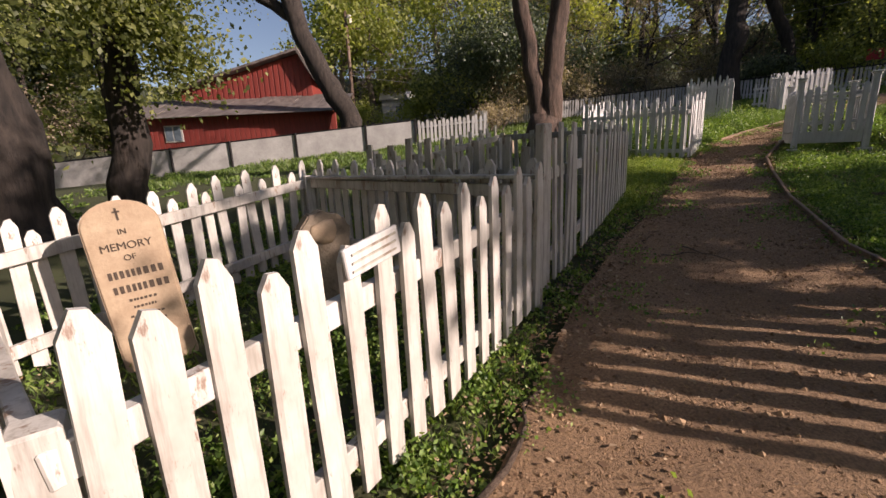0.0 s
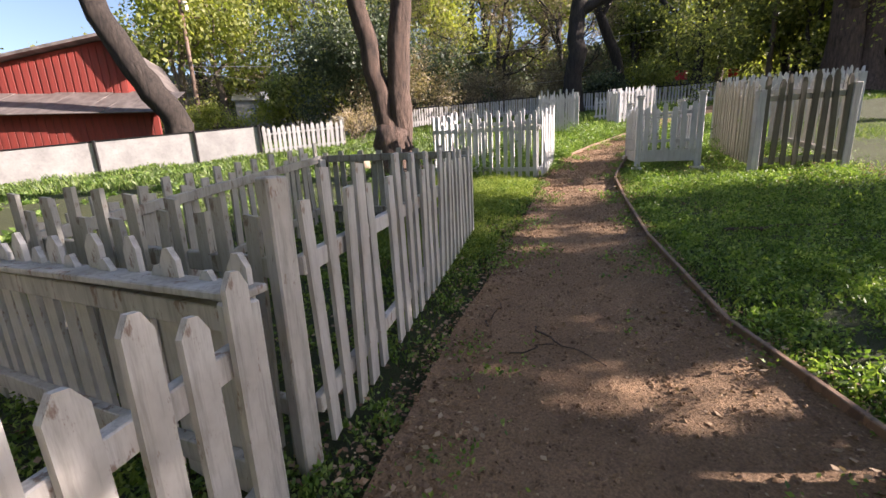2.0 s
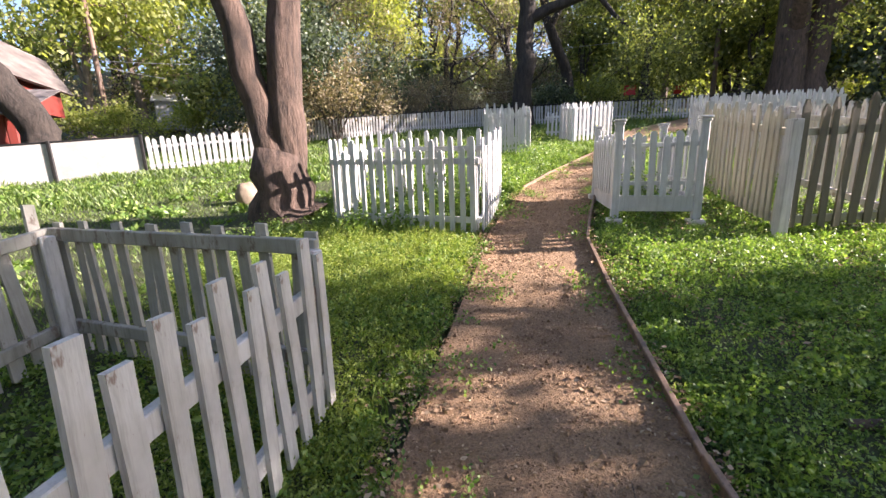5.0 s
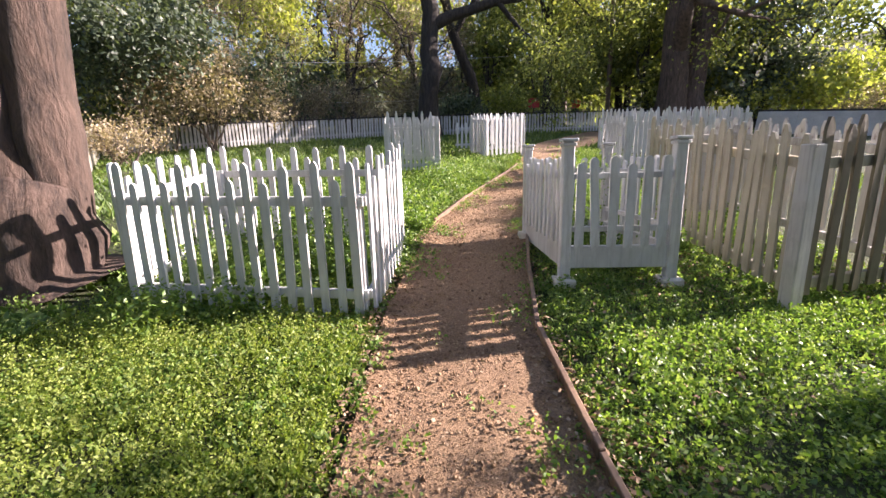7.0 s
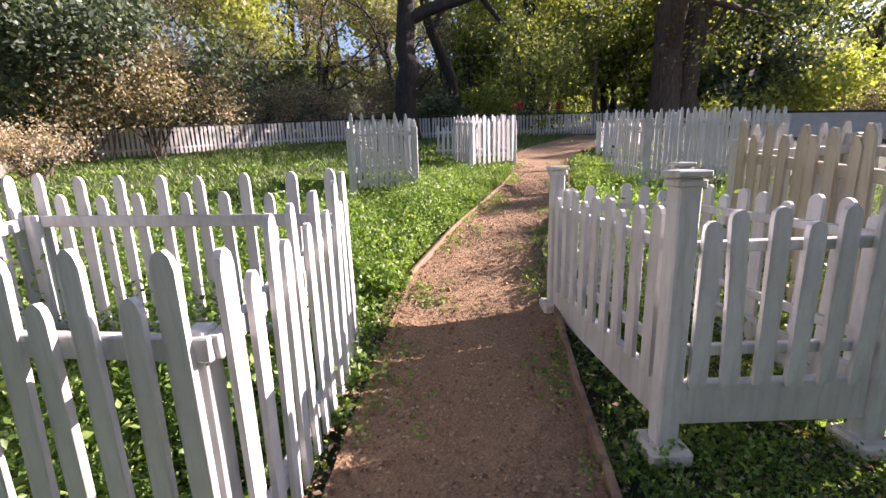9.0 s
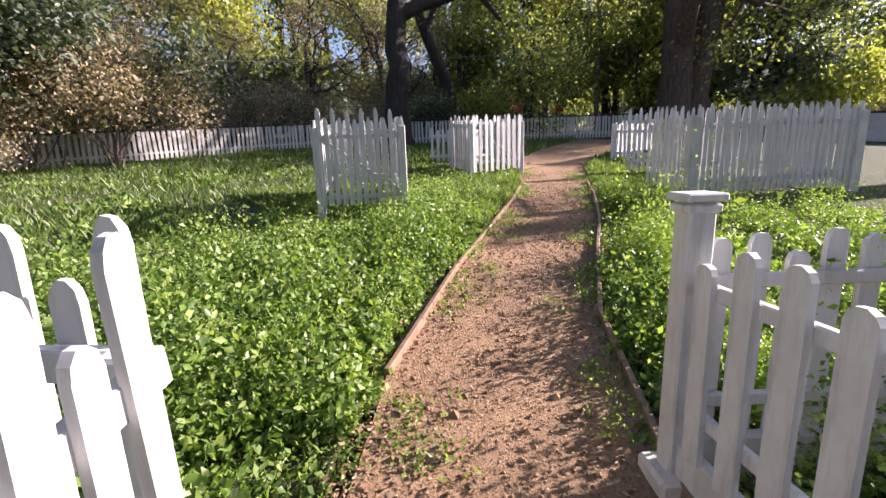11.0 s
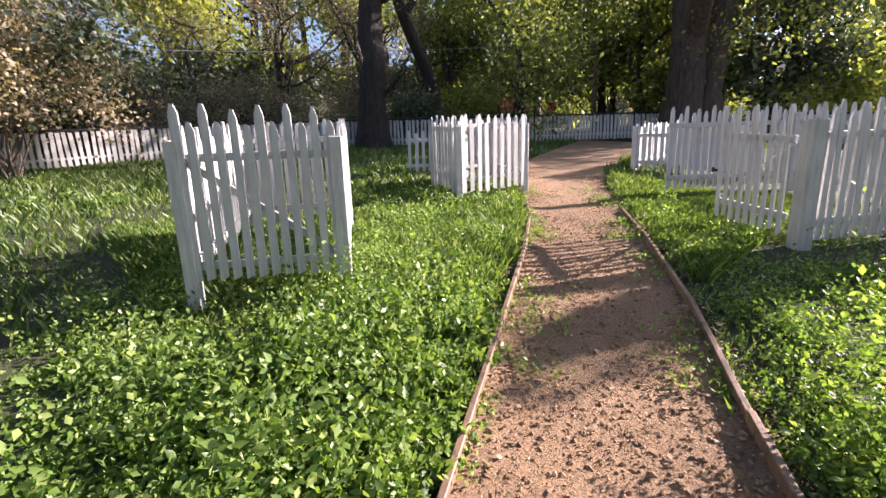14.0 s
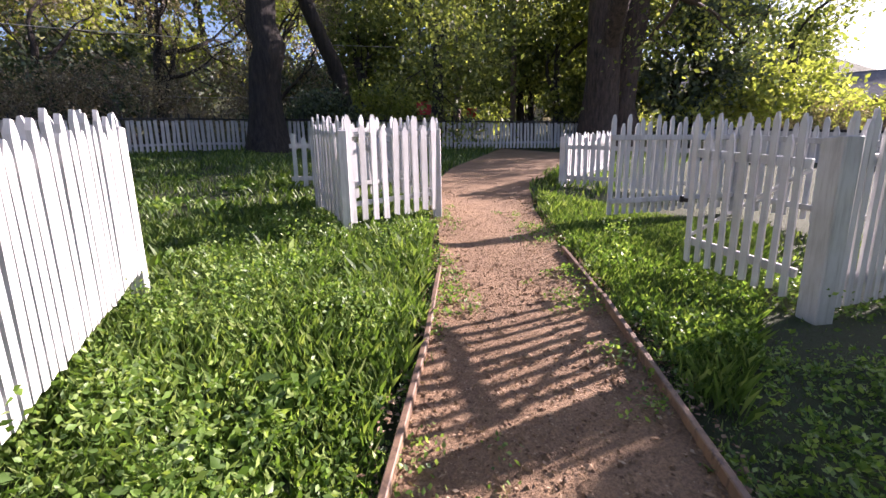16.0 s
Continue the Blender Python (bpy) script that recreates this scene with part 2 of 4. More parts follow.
def picket_side(e, a, b, tall, short, step, width, tip="point", rails=(0.2, 0.8), gap=0.06, material=None, rail_mat=None,
                rail=(0.04, 0.08), out=1, seed=0, wobble=1.2, skip=(), pattern=2, end=1.0, phase=0):
    """One straight run of pickets and rails under the fence e, between ground points a and b. out: the side the pickets are nailed on."""
    material = material or M_WHITE
    r = random.Random(seed)
    o = e.matrix_world.translation
    a2, b2 = Vector(a), Vector(b)
    d = (b2 - a2)
    ln = d.length
    d.normalize()
    n = Vector((d.y, -d.x)) * out
    ang = math.degrees(math.atan2(d.y, d.x))
    for z in rails:
        pa, pb = (Vector((p.x, p.y, G(p.x, p.y) + z * f)) - o for p, f in ((a2, 1.0), (b2, end)))
        part("rail", bar(pa, pb, *rail), rail_mat or material, e)
    k = max(2, round(ln / step))
    for i in range(k):
        if i in skip:
            continue
        s = (i + 0.5) / k * ln
        p = a2 + d * s + n * (rail[0] / 2 + 0.012)
        hgt = (tall if (i + phase) % pattern == 0 else short) * r.uniform(0.982, 1.018) * (1 + (end - 1) * s / ln) - gap
        me = picket_mesh(material, width, tip, r.randrange(5))
        m = pose(p.x - o.x, p.y - o.y, G(p.x, p.y) + gap - o.z, r.gauss(0, wobble * 0.5), r.gauss(0, wobble), ang + r.gauss(0, 1.5)) @ Matrix.Diagonal((r.uniform(0.92, 1.08), 1, hgt, 1))
        child("picket", me, e, m)


def post(e, p, h, w, material, cap=None, foot=False, lean=(0, 0), sink=0.03, name="post"):
    o = e.matrix_world.translation
    bm = box(bmesh.new(), pose(0, 0, h / 2 - sink / 2), w, w, h + sink, 0.008)
    m = pose(p[0] - o.x, p[1] - o.y, G(*p) - o.z, lean[0], lean[1], lean[2] if len(lean) > 2 else 0)
    ob = part(name, bm, material, e, m=m)
    if cap:
        bm = box(bmesh.new(), pose(0, 0, h + 0.012), cap, cap, 0.028, 0.006)
        box(bm, pose(0, 0, h - 0.025), (cap + w) / 2, (cap + w) / 2, 0.03, 0.006)
        part("cap", bm, material, ob)
    if foot:
        part("footing", box(bmesh.new(), pose(0, 0, 0.02), w + 0.10, w + 0.10, 0.08, 0.015), M_CONC, ob, "pale concrete footing")
    return ob


def enclosure(name, label, corners, sides, group="grave plot fences", **kw):
    """A fence round a plot. sides: indices of the runs that stand, corner i to i + 1."""
    cx, cy = corners[0]
    e = thing(name, cx, cy, G(cx, cy), label, "fence", group)
    for i in sides:
        picket_side(e, corners[i], corners[(i + 1) % len(corners)], seed=i + int(abs(cx) * 10), **kw)
    return e


# ---- ground and path ----
EDGE_R = [(1.9, -3.5), (2.4, -0.5), (2.85, 1.4), (3.2, 2.7), (3.42, 3.55), (4.07, 4.78), (5.01, 6.29), (5.38, 6.85), (5.88, 7.58), (7.19, 8.86), (8.22, 9.85),
          (8.99, 10.38), (10.5, 11.23), (11.84, 12.05), (13.25, 13.15), (15.2, 14.5), (17.2, 15.6), (20.8, 16.5), (26.0, 18.0)]
EDGE_L = [(-2.2, -3.0), (-1.0, -0.4), (-0.2, 0.8), (0.35, 1.75), (1.0, 2.95), (1.85, 4.15), (2.6, 5.05), (3.1, 5.75), (4.42, 7.5), (5.1, 8.45), (5.75, 9.15), (7.2, 10.68),
          (7.8, 11.1), (8.57, 11.53), (9.76, 12.3), (11.24, 13.25), (12.2, 13.95), (13.33, 14.9), (15.6, 17.0), (18.5, 18.6), (26.0, 21.5)]


def resample(pts, n):
    p = np.array(pts, float)
    s = np.r_[0, np.cumsum(np.hypot(*np.diff(p, axis=0).T))]
    u = np.linspace(0, s[-1], n)
    q = np.c_[np.interp(u, s, p[:, 0]), np.interp(u, s, p[:, 1])]
    for _ in range(3):
        q[1:-1] = (q[:-2] + 2 * q[1:-1] + q[2:]) / 4
    return q


N_PATH = 260
LEFT, RIGHT = resample(EDGE_L, N_PATH), resample(EDGE_R, N_PATH)
MIDDLE = (LEFT + RIGHT) / 2
HALF = np.hypot(*(RIGHT - LEFT).T) / 2


def off_path(x, y):
    """Metres outside the path's edge (negative on the path)."""
    x, y = np.atleast_1d(x), np.atleast_1d(y)
    out = np.empty(len(x))
    for i in range(0, len(x), 4000):
        d = np.hypot(x[i:i + 4000, None] - MIDDLE[None, :, 0], y[i:i + 4000, None] - MIDDLE[None, :, 1])
        out[i:i + 4000] = (d - HALF[None, :]).min(1)
    return out


def wave(x, y, s, seed):
    """Smooth unevenness from a few crossing waves, -1 to 1."""
    r = np.random.RandomState(seed)
    z = np.zeros_like(np.asarray(x, float))
    for k in range(7):
        a, f, p = r.uniform(0, 6.28), s * r.uniform(0.6, 2.2), r.uniform(0, 6.28)
        z = z + np.sin((np.cos(a) * x + np.sin(a) * y) * f + p) / 4
    return z


def terrain(x, y):
    x, y = np.asarray(x, float), np.asarray(y, float)
    xc, yc = np.clip(x, -40, 45), np.clip(y, -40, 45)
    z = -0.164 + 0.0687 * xc + 0.0906 * yc
    far = np.hypot(x - 6, y - 8)
    rise = np.clip((far - 42) / 60, 0, 1)
    ahead = np.clip((x * 0.45 + y * 0.9 - 20) / 30, 0, 1)
    return z + rise * rise * (3 - 2 * rise) * 16 * ahead


def build_ground():
    def steps(lo, hi, fine):
        mid = np.arange(lo, hi, fine)
        out = np.array([0.6, 1.4, 2.6, 4.4, 7, 10, 14, 19, 25, 32, 42, 55, 75, 110, 170, 300, 600, 1200, 2500])
        return np.r_[lo - out[::-1], mid, hi + out]
    xs, ys = steps(-4, 19, 0.16), steps(-2, 20, 0.16)
    gx, gy = np.meshgrid(xs, ys)
    fx, fy = gx.ravel(), gy.ravel()
    z = terrain(fx, fy) + 0.02 * wave(fx, fy, 2.0, 5)
    d = off_path(fx, fy)
    z = np.where(d < 0.35, z - 0.05 - 0.08 * np.clip((0.12 - d) / 0.2, 0, 1), z)
    nx, ny = len(xs), len(ys)
    i = (np.arange(ny - 1)[:, None] * nx + np.arange(nx - 1)[None]).ravel()
    me = bpy.data.meshes.new("ground")
    me.from_pydata(np.c_[fx, fy, z].tolist(), [], np.c_[i, i + 1, i + nx + 1, i + nx].tolist())
    me.materials.append(M_GROUND)
    me.shade_smooth()
    tagged(new("ground", me), "sloping turf ground with dark soil showing through", "ground", kind="structure")


build_ground()


def build_path():
    cols, verts, faces = 16, [], []
    n = N_PATH * 2
    l, r = resample(EDGE_L, n), resample(EDGE_R, n)
    for i in range(n):
        for c in range(cols + 1):
            u = c / cols
            x, y = l[i] * (1 - u) + r[i] * u
            side = abs(2 * u - 1)
            verts.append((x, y, float(terrain(x, y)) - 0.015 + 0.025 * side ** 4 + 0.012 * float(wave(x, y, 6.0, 2)) + random.gauss(0, 0.004)))
    for i in range(n - 1):
        for c in range(cols):
            k = i * (cols + 1) + c
            faces.append((k, k + 1, k + cols + 2, k + cols + 1))
    me = bpy.data.meshes.new("path")
    me.from_pydata(verts, [], faces)
    me.materials.append(M_PATH)
    me.shade_smooth()
    tagged(new("path", me), "trodden brown dirt footpath with wood chips", "path", kind="structure")


build_path()


def edging(pts, i0, i1, label):
    """Boards on edge that hold the path's side, one after another."""
    e = thing("path_edging", *pts[i0], G(*pts[i0]), label, "edging", kind="structure")
    o = e.matrix_world.translation
    r = random.Random(i0)
    k = i0
    while k < i1:
        q = min(k + r.choice((9, 12, 14)), i1)
        a, b = pts[k], pts[q]
        z0, z1 = r.uniform(0.0, 0.02), r.uniform(0.0, 0.02)
        part("board", bar(Vector((*a, G(*a) + z0)) - o, Vector((*b, G(*b) + z1)) - o, 0.035, 0.11), M_EDGE, e)
        k = q
    return e


def index_near(pts, x, y):
    return int(np.argmin(np.hypot(pts[:, 0] - x, pts[:, 1] - y)))


edging(RIGHT, index_near(RIGHT, 2.5, 0), index_near(RIGHT, 13.4, 13.2), "weathered brown boards along the dirt path")
edging(LEFT, index_near(LEFT, 6.9, 10.4), index_near(LEFT, 12.0, 13.9), "pale weathered boards edging the dirt path")

# ---- plot fences ----
first = enclosure("picket_fence", "old white picket fence round a grave plot, peeling", [(-0.82, 0.80)], ())
kw = dict(width=0.088, rails=(0.22, 0.84), rail=(0.05, 0.095), gap=0.04)
picket_side(first, (-0.82, 0.80), (0.72, 3.0), 1.18, 1.09, 0.157, seed=3, wobble=1.0, end=0.90, **kw)
picket_side(first, (0.72, 3.0), (-1.45, 4.87), 1.08, 1.0, 0.14, seed=4, out=1, **kw)
picket_side(first, (-1.45, 4.87), (-2.95, 2.6), 1.1, 1.0, 0.155, seed=5, **kw)
picket_side(first, (-2.95, 2.6), (-0.82, 0.80), 1.1, 1.0, 0.155, seed=6, **kw)
for p in ((0.70, 2.98), (-1.43, 4.83), (-2.9, 2.6), (-0.84, 0.83)):
    post(first, p, 0.93, 0.10, M_WHITE, lean=(0, 0, 36))
board_cap = bar(Vector((0.75, 2.98, G(0.75, 2.98) + 0.945)) - first.matrix_world.translation, Vector((-1.45, 4.87, G(-1.45, 4.87) + 0.9)) - first.matrix_world.translation, 0.13, 0.03)
part("cap_board", board_cap, M_WHITE, first, "grey-white flat cap board")
o1 = first.matrix_world.translation
plaque = part("plaque", bar(Vector((-0.35, 1.44, G(-0.35, 1.44) + 1.0)) - o1, Vector((-0.19, 1.67, G(-0.19, 1.67) + 1.01)) - o1, 0.02, 0.11), M_WHITE2, first, "small white plaque with grey lines of writing", m=pose(0.055, -0.038, 0))
for i, z in enumerate((0.03, 0.0, -0.03)):
    part("writing_bar", bar(Vector((-0.335, 1.46, G(-0.34, 1.46) + 1.0 + z)) - o1, Vector((-0.205, 1.65, G(-0.2, 1.65) + 1.01 + z)) - o1, 0.004, 0.008, 0), M_GREY, plaque, m=pose(0.011, -0.008, 0))
second = enclosure("picket_fence", "greyed white picket fence with uneven pickets", [(0.87, 3.27)], ())
kw = dict(width=0.074, rails=(0.25, 0.90), rail=(0.045, 0.085), gap=0.03, tip="flat")
picket_side(second, (0.89, 3.30), (2.68, 6.05), 1.31, 1.18, 0.145, seed=13, wobble=1.3, end=0.76, skip=(5,), phase=1, **kw)
picket_side(second, (2.68, 6.05), (1.1, 7.4), 1.0, 0.92, 0.14, seed=14, wobble=1.8, material=M_GREY, **kw)
picket_side(second, (1.1, 7.4), (-0.72, 4.63), 1.1, 1.0, 0.14, seed=15, wobble=1.8, material=M_GREY, **kw)
picket_side(second, (-0.72, 4.63), (0.87, 3.27), 1.22, 1.12, 0.14, seed=16, wobble=1.8, material=M_GREY, **kw)
for p in ((0.83, 3.25), (2.64, 6.02), (1.1, 7.34), (-0.7, 4.6)):
    post(second, p, 1.28 if p[1] < 3.5 else 0.9, 0.09, M_WHITE, lean=(0, 0, 33))

square = enclosure("picket_fence", "bright white square picket fence beside the path", [(3.38, 9.83)], ())
kw = dict(width=0.068, rails=(0.17, 0.90), rail=(0.04, 0.075), gap=0.02, material=M_WHITE2, tip="round")
sq = [(3.38, 9.83), (4.91, 8.38), (5.86, 9.50), (4.30, 10.95)]
for i in range(4):
    picket_side(square, sq[i], sq[(i + 1) % 4], 1.19, 1.06, 0.142 if i % 2 == 0 else 0.135, seed=20 + i, wobble=0.6, **kw)
    post(square, (sq[i][0] * 0.95 + 4.55 * 0.05, sq[i][1] * 0.95 + 9.67 * 0.05), 0.95, 0.07, M_WHITE2, lean=(0, 0, -45))


def capped_pen():
    e = thing("grave_enclosure", 6.55, 7.83, G(6.55, 7.83), "small white picket enclosure with capped corner posts on footings", "enclosure", "grave plot fences")
    o = e.matrix_world.translation
    c = [(6.56, 7.82), (7.30, 7.25), (8.12, 8.48), (7.38, 9.05)]
    for i, p in enumerate(c):
        top = 2.27 - G(*p)
        post(e, p, top - 0.02, 0.095, M_WHITE2, cap=0.138, foot=True, lean=(0, 0, -38))
    for i in range(4):
        a, b = Vector(c[i]), Vector(c[(i + 1) % 4])
        d = (b - a)
        ln = d.length
        d.normalize()
        lev = 0.98
        part("plinth_board", bar(Vector((a.x, a.y, lev + 0.27)) - o, Vector((b.x, b.y, lev + 0.27)) - o, 0.05, 0.20), M_WHITE2, e)
        part("rail", bar(Vector((a.x, a.y, lev + 0.98)) - o, Vector((b.x, b.y, lev + 0.98)) - o, 0.03, 0.05), M_WHITE2, e)
        part("rail", bar(Vector((a.x, a.y, lev + 0.52)) - o, Vector((b.x, b.y, lev + 0.52)) - o, 0.03, 0.05), M_WHITE2, e)
        n = Vector((d.y, -d.x))
        k = 6 if ln < 1.1 else 9
        r = random.Random(i)
        for j in range(k):
            p = a + d * ((j + 0.8) / (k + 0.6) * ln) + n * 0.028
            hgt = (0.78 if j % 3 else 0.72) * r.uniform(0.98, 1.02)
            lean = -3 if (i == 0 and j == 1) else r.gauss(0, 0.6)
            child("picket", picket_mesh(M_WHITE2, 0.075, "round", j % 5), e,
                  pose(p.x - o.x, p.y - o.y, lev + 0.36 - o.z, 0, lean, math.degrees(math.atan2(d.y, d.x))) @ Matrix.Diagonal((1, 1, hgt, 1)))


capped_pen()

plot = enclosure("picket_fence", "weathered picket fence on thick posts, mossy and greyed, near run darkened for shade", [(7.5, 6.43)], ())
kw = dict(width=0.075, rails=(0.2, 1.1), rail=(0.05, 0.08), gap=0.12, tip="point")
pc = [(7.5, 6.43), (8.66, 5.92), (10.06, 7.84), (8.9, 8.35)]
# near run: its shade against the light is put into the board colour
picket_side(plot, pc[0], pc[1], 1.45, 1.36, 0.155, seed=31, material=M_LICHEN_SHADE, rail_mat=M_CREAM, out=1, **kw)
picket_side(plot, pc[1], pc[2], 1.34, 1.26, 0.13, seed=32, **kw)
picket_side(plot, pc[2], pc[3], 1.34, 1.26, 0.13, seed=33, **kw)
picket_side(plot, pc[3], pc[0], 1.39, 1.31, 0.135, seed=34, material=M_CREAM, out=1, **kw)
for p in (pc[0], pc[1], pc[2], pc[3]):
    post(plot, p, 1.24, 0.11, M_GREYW, lean=(0, 0, -24))


def gate_pen(name, label, c, post_h, pick_h, gap, step, gate_side=0, tip="point", material=None, sides=(0, 1, 2, 3), rails=(0.35, 1.15), width=0.06, brace=True, side_h=1.0):
    material = material or M_WHITE2
    e = thing(name, *c[0], G(*c[0]), label, "enclosure", "grave plot fences")
    o = e.matrix_world.translation
    for i, p in enumerate(c):
        post(e, p, post_h, 0.10, material, lean=(0, 0, -31), sink=0.05)
    for i in sides:
        a, b = Vector(c[i]), Vector(c[(i + 1) % len(c)])
        f = 1.0 if i == gate_side else side_h
        picket_side(e, c[i], c[(i + 1) % len(c)], pick_h * f, (pick_h - 0.11) * f, step if f == 1 else step * 0.82, width, tip, rails, gap, material, rail=(0.035, 0.06), seed=int(c[0][0] * 7) + i, wobble=0.5)
        if brace and i == gate_side:
            n = Vector(((b - a).y, -(b - a).x)).normalized() * -0.03
            za, zb = G(*a) + rails[0], G(*b) + rails[1]
            part("brace", bar(Vector((a.x + n.x, a.y + n.y, zb)) - o, Vector((b.x + n.x, b.y + n.y, za)) - o, 0.022, 0.06), material, e)
    return e


gate_pen("grave_enclosure", "tall white picket enclosure with a braced gate, raised on posts", [(8.13, 13.99), (9.1, 13.4), (10.12, 15.2), (9.15, 15.8)], 1.27, 1.5, 0.24, 0.098, side_h=0.91)
gate_pen("grave_enclosure", "white picket enclosure with a diagonal braced gate", [(12.3, 15.45), (13.68, 15.2), (14.25, 16.5), (12.82, 16.72)], 1.2, 1.36, 0.14, 0.15, width=0.08)
low = enclosure("picket_fence", "low white picket fence behind the enclosure", [(13.65, 18.73)], ())
picket_side(low, (13.65, 18.73), (15.3, 17.6), 1.03, 0.97, 0.16, 0.075, tip="round", material=M_WHITE2, seed=41)
picket_side(low, (15.3, 17.6), (16.6, 19.5), 1.03, 0.97, 0.16, 0.075, tip="round", material=M_WHITE2, seed=42)

right_plot = enclosure("picket_fence", "long white picket fence round a plot beside the path", [(13.03, 11.2)], ())
kw = dict(width=0.062, rails=(0.28, 1.12), rail=(0.04, 0.07), gap=0.1, tip="point", material=M_WHITE2, wobble=0.7)
rp = [(13.03, 11.2), (15.36, 9.65), (16.9, 12.0), (15.4, 13.5)]
picket_side(right_plot, rp[0], rp[1], 1.44, 1.36, 0.105, seed=51, **kw)
picket_side(right_plot, rp[1], rp[2], 1.4, 1.32, 0.12, seed=52, **kw)
picket_side(right_plot, rp[2], (15.0, 13.3), 1.4, 1.32, 0.12, seed=53, **kw)
for p in (rp[0], rp[1], rp[2]):
    post(right_plot, p, 1.27, 0.15, M_WHITE2, lean=(0, 0, -42))


def side_gate():
    e = thing("picket_gate", 13.0, 11.3, G(13.0, 11.3), "white picket gate leaf with diagonal brace and iron latch", "gate")
    o = e.matrix_world.translation
    a, b = (13.06, 11.33), (13.55, 12.12)
    picket_side(e, a, b, 1.42, 1.28, 0.098, 0.048, tip="point", rails=(0.3, 1.08), gap=0.12, material=M_WHITE2, rail=(0.035, 0.07), out=-1, seed=61, wobble=0.4)
    part("brace", bar(Vector((*a, G(*a) + 1.05)) - o, Vector((*b, G(*b) + 0.32)) - o, 0.02, 0.03), M_WHITE2, e)
    bm = box(bmesh.new(), pose(b[0] - o.x - 0.01, b[1] - o.y + 0.03, G(*b) + 0.66 - o.z, 0, 0, 58), 0.09, 0.03, 0.035, 0.006)
    box(bm, pose(b[0] - o.x - 0.02, b[1] - o.y + 0.06, G(*b) + 0.67 - o.z, 0, 0, 58), 0.03, 0.03, 0.06, 0.006)
    part("latch", bm, M_DARK, e, "black iron latch")


side_gate()
far_plot = enclosure("picket_fence", "white picket fence along the bend of the path", [(17.5, 15.0)], ())
picket_side(far_plot, (17.5, 15.0), (18.6, 12.0), 1.06, 1.0, 0.125, 0.075, tip="round", material=M_WHITE2, seed=71)
picket_side(far_plot, (20.5, 15.0), (17.5, 15.0), 1.06, 1.0, 0.125, 0.075, tip="round", material=M_WHITE2, seed=72)
post(far_plot, (17.5, 15.0), 1.0, 0.12, M_WHITE2)

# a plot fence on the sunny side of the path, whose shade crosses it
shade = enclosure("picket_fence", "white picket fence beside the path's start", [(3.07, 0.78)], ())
picket_side(shade, (3.07, 0.78), (3.72, 2.18), 1.34, 1.24, 0.20, 0.125, seed=81, rails=(0.2, 1.14))
picket_side(shade, (3.07, 0.78), (5.4, -0.3), 1.34, 1.24, 0.20, 0.125, seed=82, rails=(0.2, 1.14))

# boundary fence with dark iron rail tips
bound = enclosure("boundary_fence", "long white boundary picket fence with dark top rail", [(1.2, 27.6)], (), group="boundary")
bpts = [(2.4, 27.9), (8.8, 28.6), (15.8, 28.6), (19.8, 25.2), (23.4, 22.3), (27.4, 19.7), (31.0, 17.0)]
fin = bmesh.new()
bmesh.ops.create_cone(fin, cap_ends=True, segments=5, radius1=0.03, radius2=0.004, depth=0.17)
finial_mesh = mesh_of(fin, "finial", M_DARK)
for i in range(len(bpts) - 1):
    a, b = bpts[i], bpts[i + 1]
    # the pickets' grey tone stands in for the trees' shade on them
    picket_side(bound, a, b, 1.16, 1.12, 0.17, 0.105, tip="flat", rails=(0.3,), material=M_GREYW, seed=90 + i, wobble=1.2)
    o = bound.matrix_world.translation
    n = Vector((b[1] - a[1], a[0] - b[0])).normalized() * 0.06
    part("top_rail", bar(Vector((a[0] + n.x, a[1] + n.y, G(*a) + 1.16)) - o, Vector((b[0] + n.x, b[1] + n.y, G(*b) + 1.16)) - o, 0.06, 0.06), M_DARK, bound, "dark iron top rail")
    post(bound, a, 1.35, 0.07, M_DARK)
    k = int(math.hypot(b[0] - a[0], b[1] - a[1]) / 0.24)
    for q in range(k):
        u = (q + 0.5) / k
        x, y = a[0] + (b[0] - a[0]) * u + n.x, a[1] + (b[1] - a[1]) * u + n.y
        child("finial", finial_mesh, bound, pose(x - o.x, y - o.y, G(x, y) + 1.27 - o.z))


def sheet_wall():
    pts = [(-24.0, 19.0), (-18.3, 19.6), (-11.9, 19.5), (-9.35, 19.8), (-6.4, 20.0), (-3.2, 20.2), (-0.9, 20.3)]
    e = thing("boundary_wall", *pts[0], G(*pts[0]), "whitewashed sheet boundary wall between dark posts", "wall", kind="structure")
    o = e.matrix_world.translation
    for a, b in zip(pts, pts[1:]):
        part("panel", bar(Vector((*a, G(*a) + 0.55)) - o, Vector((*b, G(*b) + 0.55)) - o, 0.05, 1.14, 0.01), M_SHEET, e)
        part("top_rail", bar(Vector((*a, G(*a) + 1.15)) - o, Vector((*b, G(*b) + 1.15)) - o, 0.07, 0.06, 0.01), M_DARK, e)
        post(e, (b[0], b[1] - 0.06), 1.2, 0.09, M_DARK)


sheet_wall()
back = enclosure("picket_fence", "white picket fence at the lower boundary", [(-0.8, 20.3)], (), group="boundary")
picket_side(back, (-0.8, 20.3), (2.4, 20.0), 1.12, 1.04, 0.19, 0.12, material=M_WHITE2, seed=101)
picket_side(back, (2.4, 20.0), (2.3, 27.9), 1.2, 1.1, 0.19, 0.12, material=M_GREY, seed=102)

# ---- headstones ----


